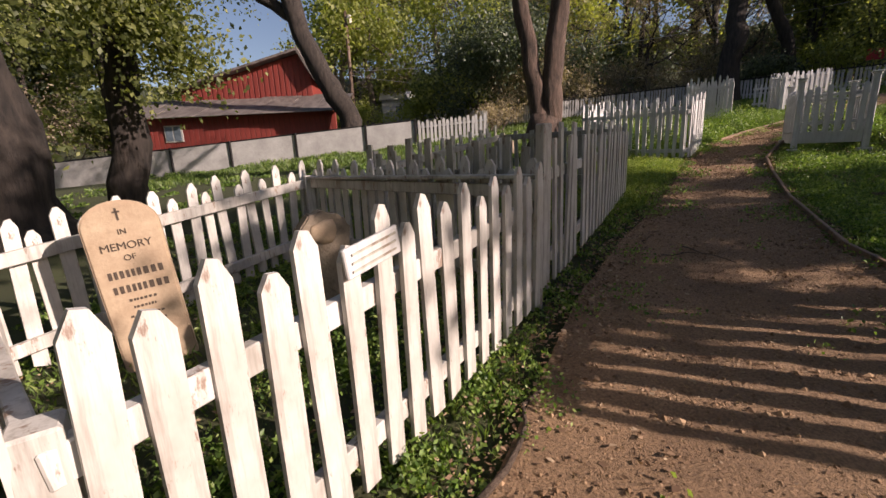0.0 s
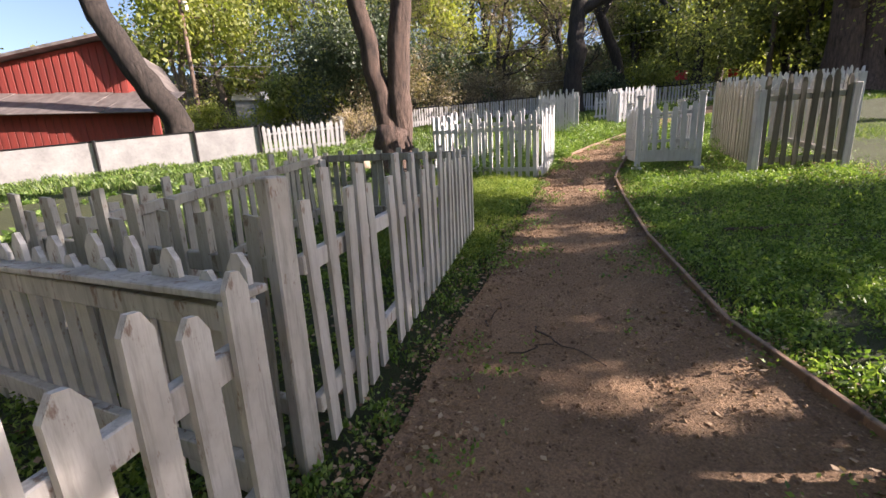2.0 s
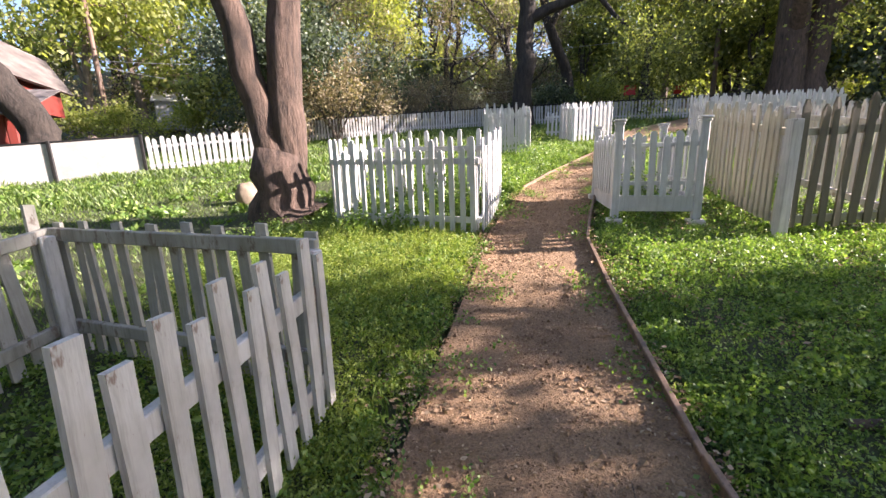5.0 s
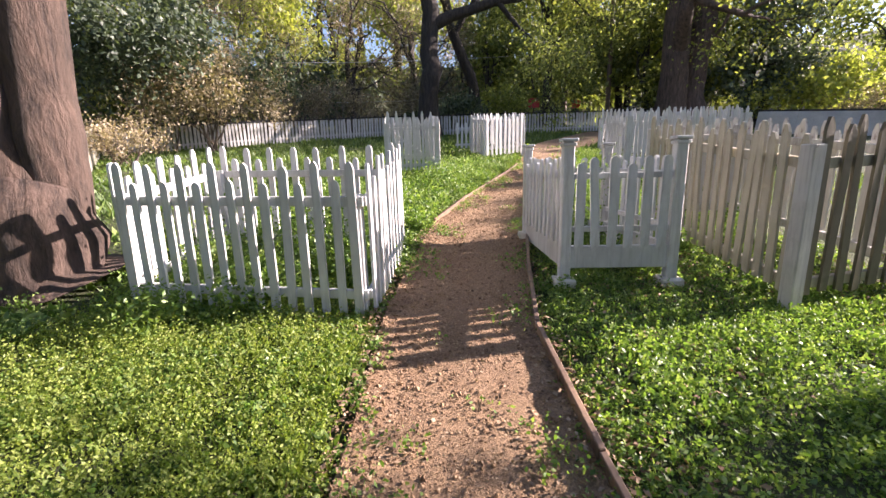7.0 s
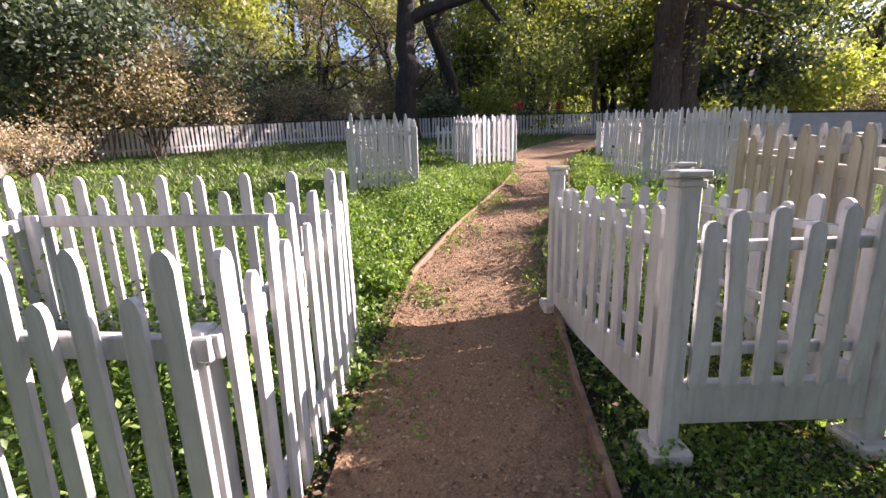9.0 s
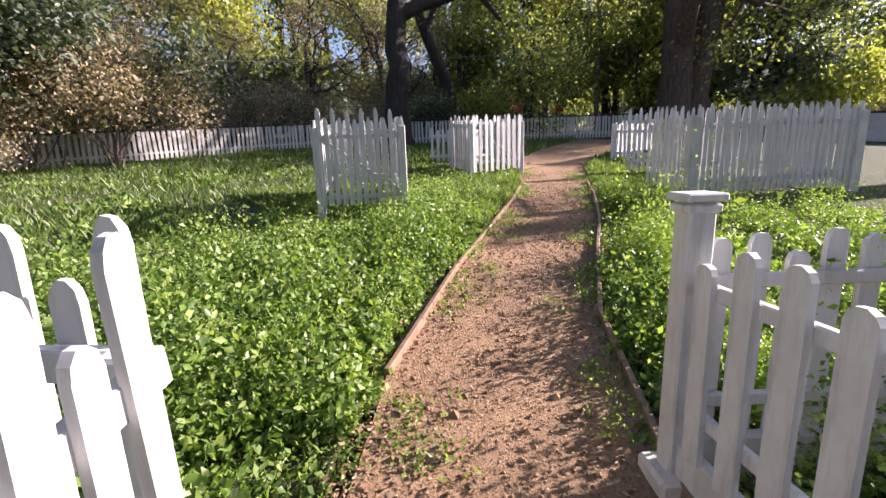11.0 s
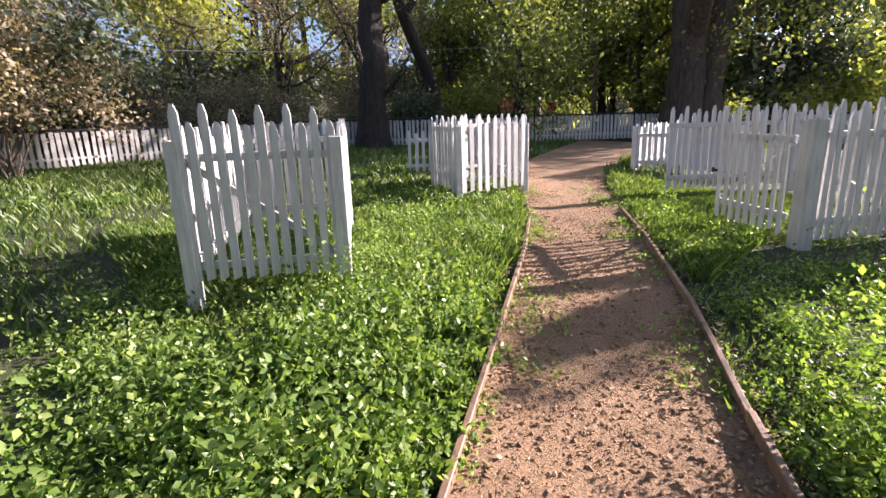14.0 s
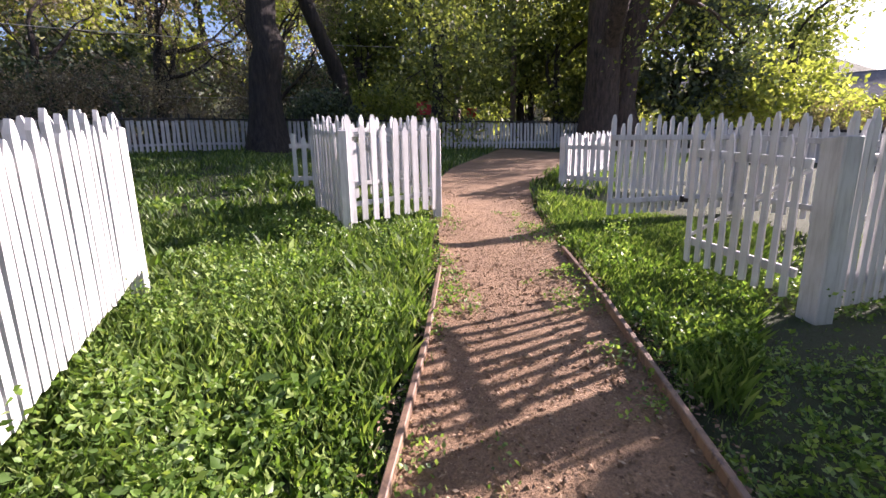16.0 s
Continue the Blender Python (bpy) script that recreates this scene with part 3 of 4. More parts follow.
def slab_bmesh(w, h, t, arch, rough=0.0, seed=0):
    """An upright slab with an arched top and worn edges."""
    bm = bmesh.new()
    prof = [(-w, -0.1), (w, -0.1), (w, h * 0.5), (w, h - arch)] + [(w * math.cos(a), h - arch + arch * math.sin(a)) for a in np.linspace(0.15, 2.99, 12)] + [(-w, h - arch), (-w, h * 0.5)]
    r = random.Random(seed)
    prof = [(x + r.gauss(0, rough), z + r.gauss(0, rough)) for x, z in prof]
    f = [bm.verts.new((x, -t, z)) for x, z in prof]
    k = [bm.verts.new((x, t, z)) for x, z in prof]
    bm.faces.new(f), bm.faces.new(k[::-1])
    for i in range(len(f)):
        q = (i + 1) % len(f)
        bm.faces.new((f[i], k[i], k[q], f[q]))
    bmesh.ops.recalc_face_normals(bm, faces=bm.faces[:])
    bmesh.ops.bevel(bm, geom=[x for x in bm.edges if x.calc_face_angle(0) > 1], offset=0.012, segments=2, affect="EDGES")
    return bm


def headstone():
    e = thing("headstone", -1.96, 2.78, G(-1.96, 2.78), "pale upright headstone with round top and dark lettering", "headstone", rz=30)
    t = 0.05
    slab = part("slab", slab_bmesh(0.215, 1.14, t, 0.17), M_STONE, e, m=pose(0, 0, 0, -4, -5, 0))
    for text, size, z in (("IN", 0.05, 0.92), ("MEMORY", 0.07, 0.82), ("OF", 0.055, 0.745)):
        cu = bpy.data.curves.new("text", "FONT")
        cu.body, cu.size, cu.align_x, cu.extrude = text, size, "CENTER", 0.002
        ob = new("tmp_text", cu)
        bpy.context.view_layer.update()
        me = bpy.data.meshes.new_from_object(ob.evaluated_get(bpy.context.evaluated_depsgraph_get()))
        bpy.data.objects.remove(ob)
        me.materials.append(M_LETTER)
        child("lettering", me, slab, pose(0, -t - 0.003, z, 90, 0, 0), "dark painted letters")
    r = random.Random(4)
    for z, wd, hh in ((0.66, 0.30, 0.05), (0.56, 0.29, 0.05), (0.48, 0.16, 0.016), (0.43, 0.13, 0.016), (0.37, 0.2, 0.014), (0.32, 0.18, 0.014)):
        x = -wd / 2
        while x < wd / 2 - 0.01:
            step = r.uniform(0.028, 0.045) if hh > 0.03 else r.uniform(0.012, 0.03)
            part("lettering_bar", box(bmesh.new(), pose(x + step / 2, -t - 0.002, z), step * 0.62, 0.004, hh, 0), M_LETTER, slab)
            x += step
    part("lettering_bar", box(bmesh.new(), pose(0, -t - 0.002, 1.05), 0.012, 0.004, 0.08, 0), M_LETTER, slab)
    part("lettering_bar", box(bmesh.new(), pose(0, -t - 0.002, 1.065), 0.04, 0.004, 0.012, 0), M_LETTER, slab)


def old_marker():
    e = thing("grave_marker", -0.88, 3.16, G(-0.88, 3.16), "weathered brown rounded grave marker, flaking at the top", "headstone", rz=34)
    part("slab", slab_bmesh(0.18, 0.86, 0.06, 0.14, 0.012, 3), M_FIELD, e, m=pose(0, 0, 0, 2, 1, 0))
    bm = bmesh.new()
    bmesh.ops.create_icosphere(bm, subdivisions=2, radius=1)
    for v in bm.verts:
        v.co *= 1 + 0.3 * noise.noise(v.co * 1.7)
        v.co = Vector((v.co.x * 0.11, v.co.y * 0.012 - 0.062, v.co.z * 0.09 + 0.70))
    part("bare_patch", bm, M_STONE, e, "paler flaked patch", m=pose(0, 0, 0, 2, 1, 0), smooth=True)


old_marker()
headstone()


def rock(name, x, y, sx, sy, sz, material, label, category, seed=1, rz=0, lift=0.0, group=""):
    bm = bmesh.new()
    bmesh.ops.create_icosphere(bm, subdivisions=3, radius=1)
    for v in bm.verts:
        n = noise.noise(v.co * 1.3 + Vector((seed * 9, 0, 0))) * 0.3 + noise.noise(v.co * 3.5 + Vector((seed * 5, 3, 0))) * 0.12
        v.co = v.co * (1 + n)
        v.co = Vector((v.co.x * sx, v.co.y * sy, max(v.co.z, -0.5) * sz))
    ob = new(name, mesh_of(bm, name, material, True))
    ob.matrix_world = pose(x, y, G(x, y) + sz * 0.35 + lift, 0, 0, rz)
    return tagged(ob, label, category, group)


rock("fieldstone_marker", 2.2, 12.6, 0.22, 0.16, 0.30, M_FIELD, "rough fieldstone marker in the grass", "headstone", 5)

# ---- trees ----


def tube(bm, pts, radii, seg=9, rough=0.08, seed=0, close=True):
    """A limb: rings of uneven radius along a line of points."""
    pts = [Vector(p) for p in pts]
    rings = []
    side = None
    for i, p in enumerate(pts):
        d = (pts[min(i + 1, len(pts) - 1)] - pts[max(i - 1, 0)]).normalized()
        side = d.orthogonal().normalized() if side is None else (side - d * side.dot(d)).normalized()
        up = d.cross(side)
        ring = []
        for k in range(seg):
            a = 2 * math.pi * k / seg
            w = 1 + rough * noise.noise(Vector((math.cos(a) * 1.5, math.sin(a) * 1.5, i * 0.6)) + Vector((seed, seed * 2, 0))) * 2
            ring.append(bm.verts.new(p + (side * math.cos(a) + up * math.sin(a)) * radii[i] * w))
        rings.append(ring)
    for a, b in zip(rings, rings[1:]):
        for k in range(seg):
            q = (k + 1) % seg
            bm.faces.new((a[k], a[q], b[q], b[k]))
    if close:
        bm.faces.new(rings[-1])


def grow(bm, r, p, d, ln, rad, depth, tips, gravity=0.0, seg=8, spread=0.7, kids=(2, 3), wig=0.16):
    """A limb that wanders, tapers and divides; gathers its ends in tips."""
    pts, rr = [p.copy()], [rad]
    n = 4
    for i in range(n):
        d = (d + Vector((r.gauss(0, wig), r.gauss(0, wig), r.gauss(0, wig * 0.6) + gravity))).normalized()
        p = p + d * ln / n
        pts.append(p.copy())
        rr.append(rad * (1 - 0.4 * (i + 1) / n))
    tube(bm, pts, rr, seg=max(3, seg), seed=r.random() * 50)
    if depth == 0:
        tips += [(q, ln) for q in pts[1:]]
        return
    if depth <= 1:
        tips += [(q, ln) for q in pts[2:]]
    for k in range(r.randint(*kids)):
        nd = (d + Vector((r.gauss(0, spread), r.gauss(0, spread), r.gauss(0.05, spread * 0.6)))).normalized()
        grow(bm, r, pts[-1 - (k % 2)], nd, ln * r.uniform(0.6, 0.82), rr[-1] * 0.72, depth - 1, tips, gravity, seg - 2, spread, kids, wig)


def leaf_mesh(name, centres, size, material, seed, droop=0.0, long=1.7):
    """Small folded leaves, each two triangles meeting at the rib, round the given centres (x, y, z)."""
    r = np.random.RandomState(seed)
    c = np.asarray(centres, float)
    n = len(c)
    a = r.normal(size=(n, 3))
    a[:, 2] -= droop
    a /= np.linalg.norm(a, axis=1)[:, None]
    b = np.cross(a, r.normal(size=(n, 3)))
    b /= np.linalg.norm(b, axis=1)[:, None] + 1e-9
    nrm = np.cross(a, b)
    s = size * r.uniform(0.6, 1.4, n)[:, None]
    tip, l, q = c + a * s * long, c + (a * 0.8 + b * 0.55 + nrm * 0.15) * s, c + (a * 0.8 - b * 0.55 + nrm * 0.15) * s
    v = np.stack([c, l, tip, q], 1).reshape(-1, 3)
    i = np.arange(n)[:, None] * 4
    f = np.concatenate([i + [[0, 1, 2]], i + [[0, 2, 3]]], 1).reshape(-1, 3)
    me = bpy.data.meshes.new(name)
    me.vertices.add(len(v))
    me.vertices.foreach_set("co", v.ravel())
    me.loops.add(f.size)
    me.loops.foreach_set("vertex_index", f.ravel().astype(np.int32))
    me.polygons.add(len(f))
    me.polygons.foreach_set("loop_start", np.arange(0, f.size, 3, dtype=np.int32))
    me.update(calc_edges=True)
    me.materials.append(material)
    return me


def crown_points(tips, count, spread, seed):
    r = np.random.RandomState(seed)
    base = np.array([tuple(p) for p, _ in tips])
    k = r.randint(0, len(base), count)
    clump = r.normal(size=(len(base), 3)) * spread * 0.4
    return base[k] + clump[k] + r.normal(size=(count, 3)) * spread * r.uniform(0.3, 1.0, (count, 1))


def tree(name, label, x, y, stems, leaf, count, leaf_size, spread, bark, seed, depth=3, gravity=0.0, wig=0.16, kids=(2, 3), flare=1.5, z=None, limb=0.45):
    """stems: lists of (points, base radius, top radius); limbs grow from the upper part of each."""
    r = random.Random(seed)
    z = float(terrain(x, y)) if z is None else z
    e = thing(name, x, y, z - 0.05, label, "tree")
    bm, tips = bmesh.new(), []
    for pts, r0, r1 in stems:
        p = [Vector(q) for q in pts]
        fine = []
        for a, b in zip(p, p[1:]):
            fine += [a.lerp(b, t) for t in (0, 0.25, 0.5, 0.75)]
        fine.append(p[-1])
        m = len(fine)
        rad = [r0 + (r1 - r0) * i / (m - 1) for i in range(m)]
        if p[0].z < 0.3:
            rad[0], rad[1] = rad[0] * flare, rad[1] * (1 + (flare - 1) * 0.3)
        wob = [q + Vector((r.gauss(0, 0.1), r.gauss(0, 0.1), 0)) * rad[i] * 1.2 if i > 0 else q for i, q in enumerate(fine)]
        tube(bm, wob, rad, seg=14, rough=0.10, seed=seed)
        size = (p[-1] - p[0]).length
        if size < 2:
            continue
        for q in range(3):
            i = m - 1 - q * 2
            d = (fine[i] - fine[i - 1]).normalized()
            nd = (d + Vector((r.gauss(0, 0.6), r.gauss(0, 0.6), r.gauss(0.1, 0.3)))).normalized()
            grow(bm, r, wob[i], nd, size * limb * r.uniform(0.8, 1.2), rad[i] * 0.75, depth, tips, gravity, 9, 0.7, kids, wig)
    part("trunk", bm, bark, e, smooth=True)
    if count:
        child("crown", leaf_mesh("crown", crown_points(tips, count, spread, seed), leaf_size, leaf, seed, droop=0.4), e, Matrix.Identity(4))
    return e


# the forked tree beside the square plot
tree("forked_tree", "forked tree with smooth reddish bark beside a white plot", 2.8, 10.9,
     [([(0, 0, 0), (-0.06, 0, 1.0)], 0.47, 0.38), ([(-0.05, 0.02, 0.7), (-0.38, 0.1, 2.2), (-0.75, 0.2, 4.6), (-0.9, 0.1, 6.5)], 0.24, 0.14),
      ([(0.08, 0, 0.7), (0.14, 0.05, 2.2), (0.42, 0.1, 4.6), (0.7, 0.4, 6.5)], 0.28, 0.17)], M_OAK, 9000, 0.06, 0.55, M_BARK2, 11, flare=1.45)
# the two trees behind the first plot
tree("oak_tree", "thick dark oak trunk in shade behind a plot", -6.5, 6.5, [([(0, 0, 0), (-0.1, 0, 2), (-0.5, 0.1, 5), (-0.8, 0, 7.5)], 0.66, 0.48)], M_OAK, 9000, 0.06, 0.5, M_BARK, 12, limb=0.2)
tree("oak_tree", "slanting dark oak with low leafy boughs", -6.6, 9.0, [([(0, 0, 0), (0.35, 0, 1.6), (0.5, 0, 3.4), (0.55, 0.1, 5.6)], 0.36, 0.24)], M_OAK, 13000, 0.06, 0.42, M_BARK, 13, gravity=-0.08, limb=0.19)
# leaning tree at the barn's corner
tree("leaning_tree", "leaning dark tree at the barn's corner", -4.2, 23.4, [([(0, 0, 0), (-0.35, 0, 1.9), (-1.5, 0, 3.7), (-2.6, 0, 6.5), (-3.2, 0, 9.5)], 0.62, 0.42)], M_OAK, 12000, 0.11, 0.9, M_BARK, 14, limb=0.3)
# dark oak inside the boundary
tree("oak_tree", "tall dark oak beside the boundary fence", 17.6, 26.5, [([(0, 0, 0), (0.05, 0, 3), (0.3, 0, 6), (0.1, 0, 9)], 0.62, 0.42)], M_OAK, 36000, 0.085, 1.0, M_BARK, 15, gravity=-0.10, limb=0.55)
tree("oak_tree", "crooked dark oak behind the boundary fence", 23.3, 28.6, [([(0, 0, 0), (-0.5, 0, 3), (-1.9, 0.4, 6), (-2.6, 0.6, 9)], 0.42, 0.25)], M_OAK, 32000, 0.085, 1.0, M_BARK, 16, gravity=-0.09, limb=0.55)
tree("oak_tree", "slender dark oak behind the boundary fence", 29.4, 28.2, [([(0, 0, 0), (0.3, 0, 3), (0.8, 0.4, 6), (1.0, 0.6, 9)], 0.36, 0.22)], M_OAK, 26000, 0.085, 1.0, M_BARK, 17, gravity=-0.09, limb=0.55)
tree("big_tree", "massive twin-stemmed tree with reddish brown bark", 28.8, 17.7,
     [([(-0.45, 0.2, 0), (-0.55, 0.2, 4), (-0.7, 0.2, 11)], 0.78, 0.55), ([(0.45, -0.3, 0), (0.6, -0.4, 4), (0.9, -0.5, 11)], 0.72, 0.5)], M_SPRING, 9000, 0.11, 1.0, M_BARK2, 18, limb=0.26)


def bush(name, label, x, y, h, w, leaf, count, leaf_size, seed, bark=None):
    r = random.Random(seed)
    e = thing(name, x, y, float(terrain(x, y)) - 0.03, label, "shrub")
    bm, tips = bmesh.new(), []
    for k in range(11):
        d = Vector((r.gauss(0, w / h * 0.55), r.gauss(0, w / h * 0.55), 1)).normalized()
        grow(bm, r, Vector((r.gauss(0, 0.15), r.gauss(0, 0.15), 0)), d, h * 0.5, 0.035, 2, tips, 0, 6, 0.55)
    part("stem", bm, bark or M_TWIGBARK, e, smooth=True)
    child("foliage", leaf_mesh("foliage", crown_points(tips, count, h * 0.11, seed), leaf_size, leaf, seed), e, Matrix.Identity(4))
    return e


bush("dry_bush", "large dry twiggy bush at the boundary fence", 6.3, 26.3, 4.5, 4.0, M_TWIG, 17000, 0.06, 21)
bush("dark_bush", "large dark evergreen bush at the boundary", 4.4, 27.0, 6.4, 4.2, M_DARKLEAF, 22000, 0.10, 22)
bush("dry_bush", "low dry bush with pale twigs", 3.2, 22.6, 1.6, 1.6, M_TWIG, 3500, 0.04, 23)

# wood on the rising ground beyond


def wood_proto(kind, seed):
    r = random.Random(seed)
    h = r.uniform(8, 11)
    lean = r.uniform(-0.9, 0.9)
    leaf, n, ls, sp, bark, lab, nm, gr = {
        "oak": (M_OAK, 5500, 0.19, 1.1, M_BARK, "dark green evergreen oak in the wood", "woodland_oak", -0.03),
        "spring": (M_SPRING, 5500, 0.18, 1.15, M_TWIGBARK, "yellow-green tree coming into leaf", "woodland_tree", 0.0),
        "bare": (M_BRUSH, 3200, 0.07, 0.8, M_BARK, "bare grey-brown tree with fine twigs", "bare_tree", 0.02),
        "dark": (M_DARKLEAF, 6500, 0.19, 1.1, M_BARK, "dense dark evergreen tree", "evergreen_tree", -0.05)}[kind]
    e = tree(nm, lab, 0, 0, [([(0, 0, 0), (lean * 0.3, 0, h * 0.3), (lean, r.uniform(-0.5, 0.5), h * 0.7)], 0.32, 0.16)], leaf, n, ls, sp, bark, seed, depth=4 if kind == "bare" else 3, gravity=gr, wig=0.22, z=0.05, limb=0.5)
    return e


WOOD = [("oak", 201), ("oak", 202), ("spring", 203), ("spring", 204), ("bare", 205), ("bare", 206), ("dark", 207), ("dark", 208)]
protos = {}
for kind, seed in WOOD:
    protos.setdefault(kind, []).append([wood_proto(kind, seed), False])
rw = random.Random(5)


def plant(kind, x, y, s, sink=0.1):
    slot = rw.choice(protos[kind])
    m = Matrix.LocRotScale((x, y, float(terrain(x, y)) - sink), Euler((0, 0, rw.uniform(0, 6.28))), Vector((s, s, s * rw.uniform(0.9, 1.15))))
    if not slot[1]:
        slot[0].matrix_world = m
        slot[1] = True
    else:
        copy_thing(slot[0], pose(0, 0, 0)).matrix_world = m


def thicket_proto(kind, seed):
    leaf, n, ls, bark, lab = {
        "oak": (M_OAK, 3300, 0.17, M_BARK, "green undergrowth at the wood's edge"),
        "spring": (M_SPRING, 3100, 0.155, M_TWIGBARK, "yellow-green undergrowth coming into leaf"),
        "bare": (M_BRUSH, 3000, 0.085, M_TWIGBARK, "dry brown undergrowth with pale twigs"),
        "dark": (M_DARKLEAF, 3500, 0.18, M_BARK, "dense dark evergreen undergrowth")}[kind]
    return bush("undergrowth", lab, 0, 0, 4.6, 4.0, leaf, n, ls, seed, bark)


for kind, seed in (("oak", 221), ("oak", 222), ("spring", 223), ("bare", 225), ("bare", 226), ("dark", 227)):
    protos.setdefault("low_" + kind, []).append([thicket_proto(kind, seed), False])


def hides_sign(x, y):
    """True near the line of sight to the red road signs."""
    for sx, sy in ((26.1, 26.2), (33.4, 28.3)):
        d = Vector((sx - 11, sy - 13))
        u = (Vector((x - 11, y - 13)).dot(d)) / d.length_squared
        if 0.3 < u < 1.06 and (Vector((x - 11, y - 13)) - d * u).length < 1.7:
            return True
    return False


def wood():
    """Trees and undergrowth in loose rows round the far side, from the barn to the sun's side."""
    for row, (dist, step, s0) in enumerate(((33, 5.5, 0.85), (42, 5.5, 1.15), (54, 7.0, 1.6), (72, 9, 2.2))):
        a = -60.0
        while a < 84:
            az = radians(a + rw.uniform(-2, 2))
            d = dist + rw.uniform(-3, 4)
            x, y = 5 + math.sin(az) * d, 6 + math.cos(az) * d
            a += step * 57.3 / dist * rw.uniform(0.7, 1.3)
            if (-20 < x < -3 and y < 40) or (-13 < a < -2 and row < 2):
                continue
            if (a > 48 and row > 1) or (a > 66 and row > 0) or (-36 < a < -16 and row > 0):
                continue
            if a < -30:
                kinds = ("oak", "dark", "oak")
            elif a < 12:
                kinds = ("spring", "oak", "bare", "spring", "bare") if a < 6 else ("oak", "bare", "oak", "bare", "spring")
            elif a < 52:
                kinds = ("oak", "bare", "bare", "oak", "spring", "bare")
            else:
                kinds = ("oak", "spring", "bare", "dark", "oak")
            plant(rw.choice(kinds), x, y, s0 * rw.uniform(0.8, 1.2))
    for row, (dist, step, s0) in enumerate(((29, 2.8, 0.62), (35, 3.2, 0.9), (43, 4.6, 1.15), (55, 6.5, 1.4), (70, 9.0, 1.8))):
        a = -62.0
        while a < 88:
            az = radians(a + rw.uniform(-1, 1))
            d = dist + rw.uniform(-2, 2.5)
            x, y = 5 + math.sin(az) * d, 6 + math.cos(az) * d
            a += step * 57.3 / dist * rw.uniform(0.7, 1.3)
            if -21 < x < -2 and 17 < y < 40:
                continue
            if hides_sign(x, y) or row == 0 and (x < 8 or x > 26):
                continue
            if (a > 46 and row > 2) or (a > 70 and row > 1) or (-36 < a < -16 and row > 2):
                continue
            if a < 10:
                kinds = ("low_spring", "low_oak", "low_bare", "low_oak")
            elif a < 45:
                kinds = ("low_oak", "low_bare", "low_bare", "low_dark", "low_oak", "low_spring")
            else:
                kinds = ("low_oak", "low_spring", "low_bare", "low_dark", "low_oak")
            plant(rw.choice(kinds), x, y, s0 * rw.uniform(0.5, 1.45) * (0.6 if a > 66 else 1.0))


wood()
for k in range(14):
    az = radians(56 + k * 2.4 + rw.uniform(-1, 1))
    plant(rw.choice(("low_oak", "low_spring", "low_bare", "oak")), 5 + math.sin(az) * rw.uniform(56, 70), 6 + math.cos(az) * rw.uniform(56, 70), rw.uniform(1.0, 1.5) if k < 6 else rw.uniform(0.45, 0.75))
# evergreens and a pale willow beyond the grey boundary wall
for kind, x, y, sc_ in (("dark", 33.2, 16.2, 0.62), ("oak", 31.5, 21.4, 0.7), ("oak", 34.5, 24.5, 0.85), ("spring", 36.5, 19.6, 0.6),
                        ("low_spring", 33.5, 13.4, 0.8), ("low_spring", 35.0, 11.6, 0.85), ("low_dark", 32.6, 17.6, 0.9), ("low_oak", 31.2, 19.6, 0.8), ("low_bare", 33.0, 10.2, 0.5)):
    plant(kind, x, y, sc_)
# unseen oaks added on the sunny side, whose shade falls across path and fences
tree("oak_tree", "unseen evergreen oak added to shade the path", 12.6, 0.45, [([(0, 0, 0), (0.1, 0, 2.5), (0.0, 0.1, 5.2)], 0.3, 0.2)], M_OAK, 7600, 0.11, 0.6, M_BARK, 31, depth=2, limb=0.34)
tree("oak_tree", "unseen small evergreen oak added to shade the path", 14.92, 0.05, [([(0, 0, 0), (0.1, 0, 3.2), (0.0, 0.1, 6.6)], 0.2, 0.13)], M_OAK, 4600, 0.12, 0.5, M_BARK, 32, depth=2, limb=0.19)
# unseen trunk, added and cut to height for one band of shade
tree("big_tree", "unseen thick oak trunk added to shade the path", 20.3, 7.22, [([(0, 0, 0), (0, 0, 2), (0.0, 0.05, 3.6), (0.05, 0.05, 4.6)], 0.50, 0.36)], M_OAK, 300, 0.1, 0.3, M_BARK, 34, depth=1, limb=0.08)
tree("oak_tree", "unseen slim evergreen oak added for dappled shade", 15.3, 1.2, [([(0, 0, 0), (0.05, 0, 3.0), (0.0, 0.05, 6.2)], 0.12, 0.08)], M_OAK, 1700, 0.1, 0.36, M_BARK, 38, depth=1, limb=0.12)
tree("oak_tree", "unseen small evergreen oak added to shade the fence", 12.2, -0.9, [([(0, 0, 0), (0.1, 0, 3.0), (0.0, 0.1, 7.3)], 0.2, 0.13)], M_OAK, 5500, 0.12, 0.5, M_BARK, 36, depth=2, limb=0.24)
# unseen wood added behind the camera to cut the sky light from there
for k in range(11):
    az, d = radians(192 + k * 9.5 + rw.uniform(-3, 3)), rw.uniform(15, 21)
    plant("oak", 3 + math.sin(az) * d, 3 + math.cos(az) * d, rw.uniform(0.9, 1.2))
    plant("low_oak", 3 + math.sin(az + 0.08) * (d - 2), 3 + math.cos(az + 0.08) * (d - 2), rw.uniform(0.7, 1.0))
for x, y, s in ((-14, -10, 1.0), (-4, -16, 1.1), (6, -18, 1.0), (-20, 2, 1.0), (-16, 9, 0.9), (-22, 14, 1.0)):
    plant("oak", x, y, s)

for kind, slots in protos.items():
    for slot in slots:
        if not slot[1]:
            az = radians(rw.uniform(-5, 45))
            d = rw.uniform(50, 60)
            slot[0].matrix_world = Matrix.LocRotScale((5 + math.sin(az) * d, 6 + math.cos(az) * d, float(terrain(5 + math.sin(az) * d, 6 + math.cos(az) * d)) - 0.1), Euler((0, 0, 1)), Vector((1.4, 1.4, 1.4)))
            slot[1] = True

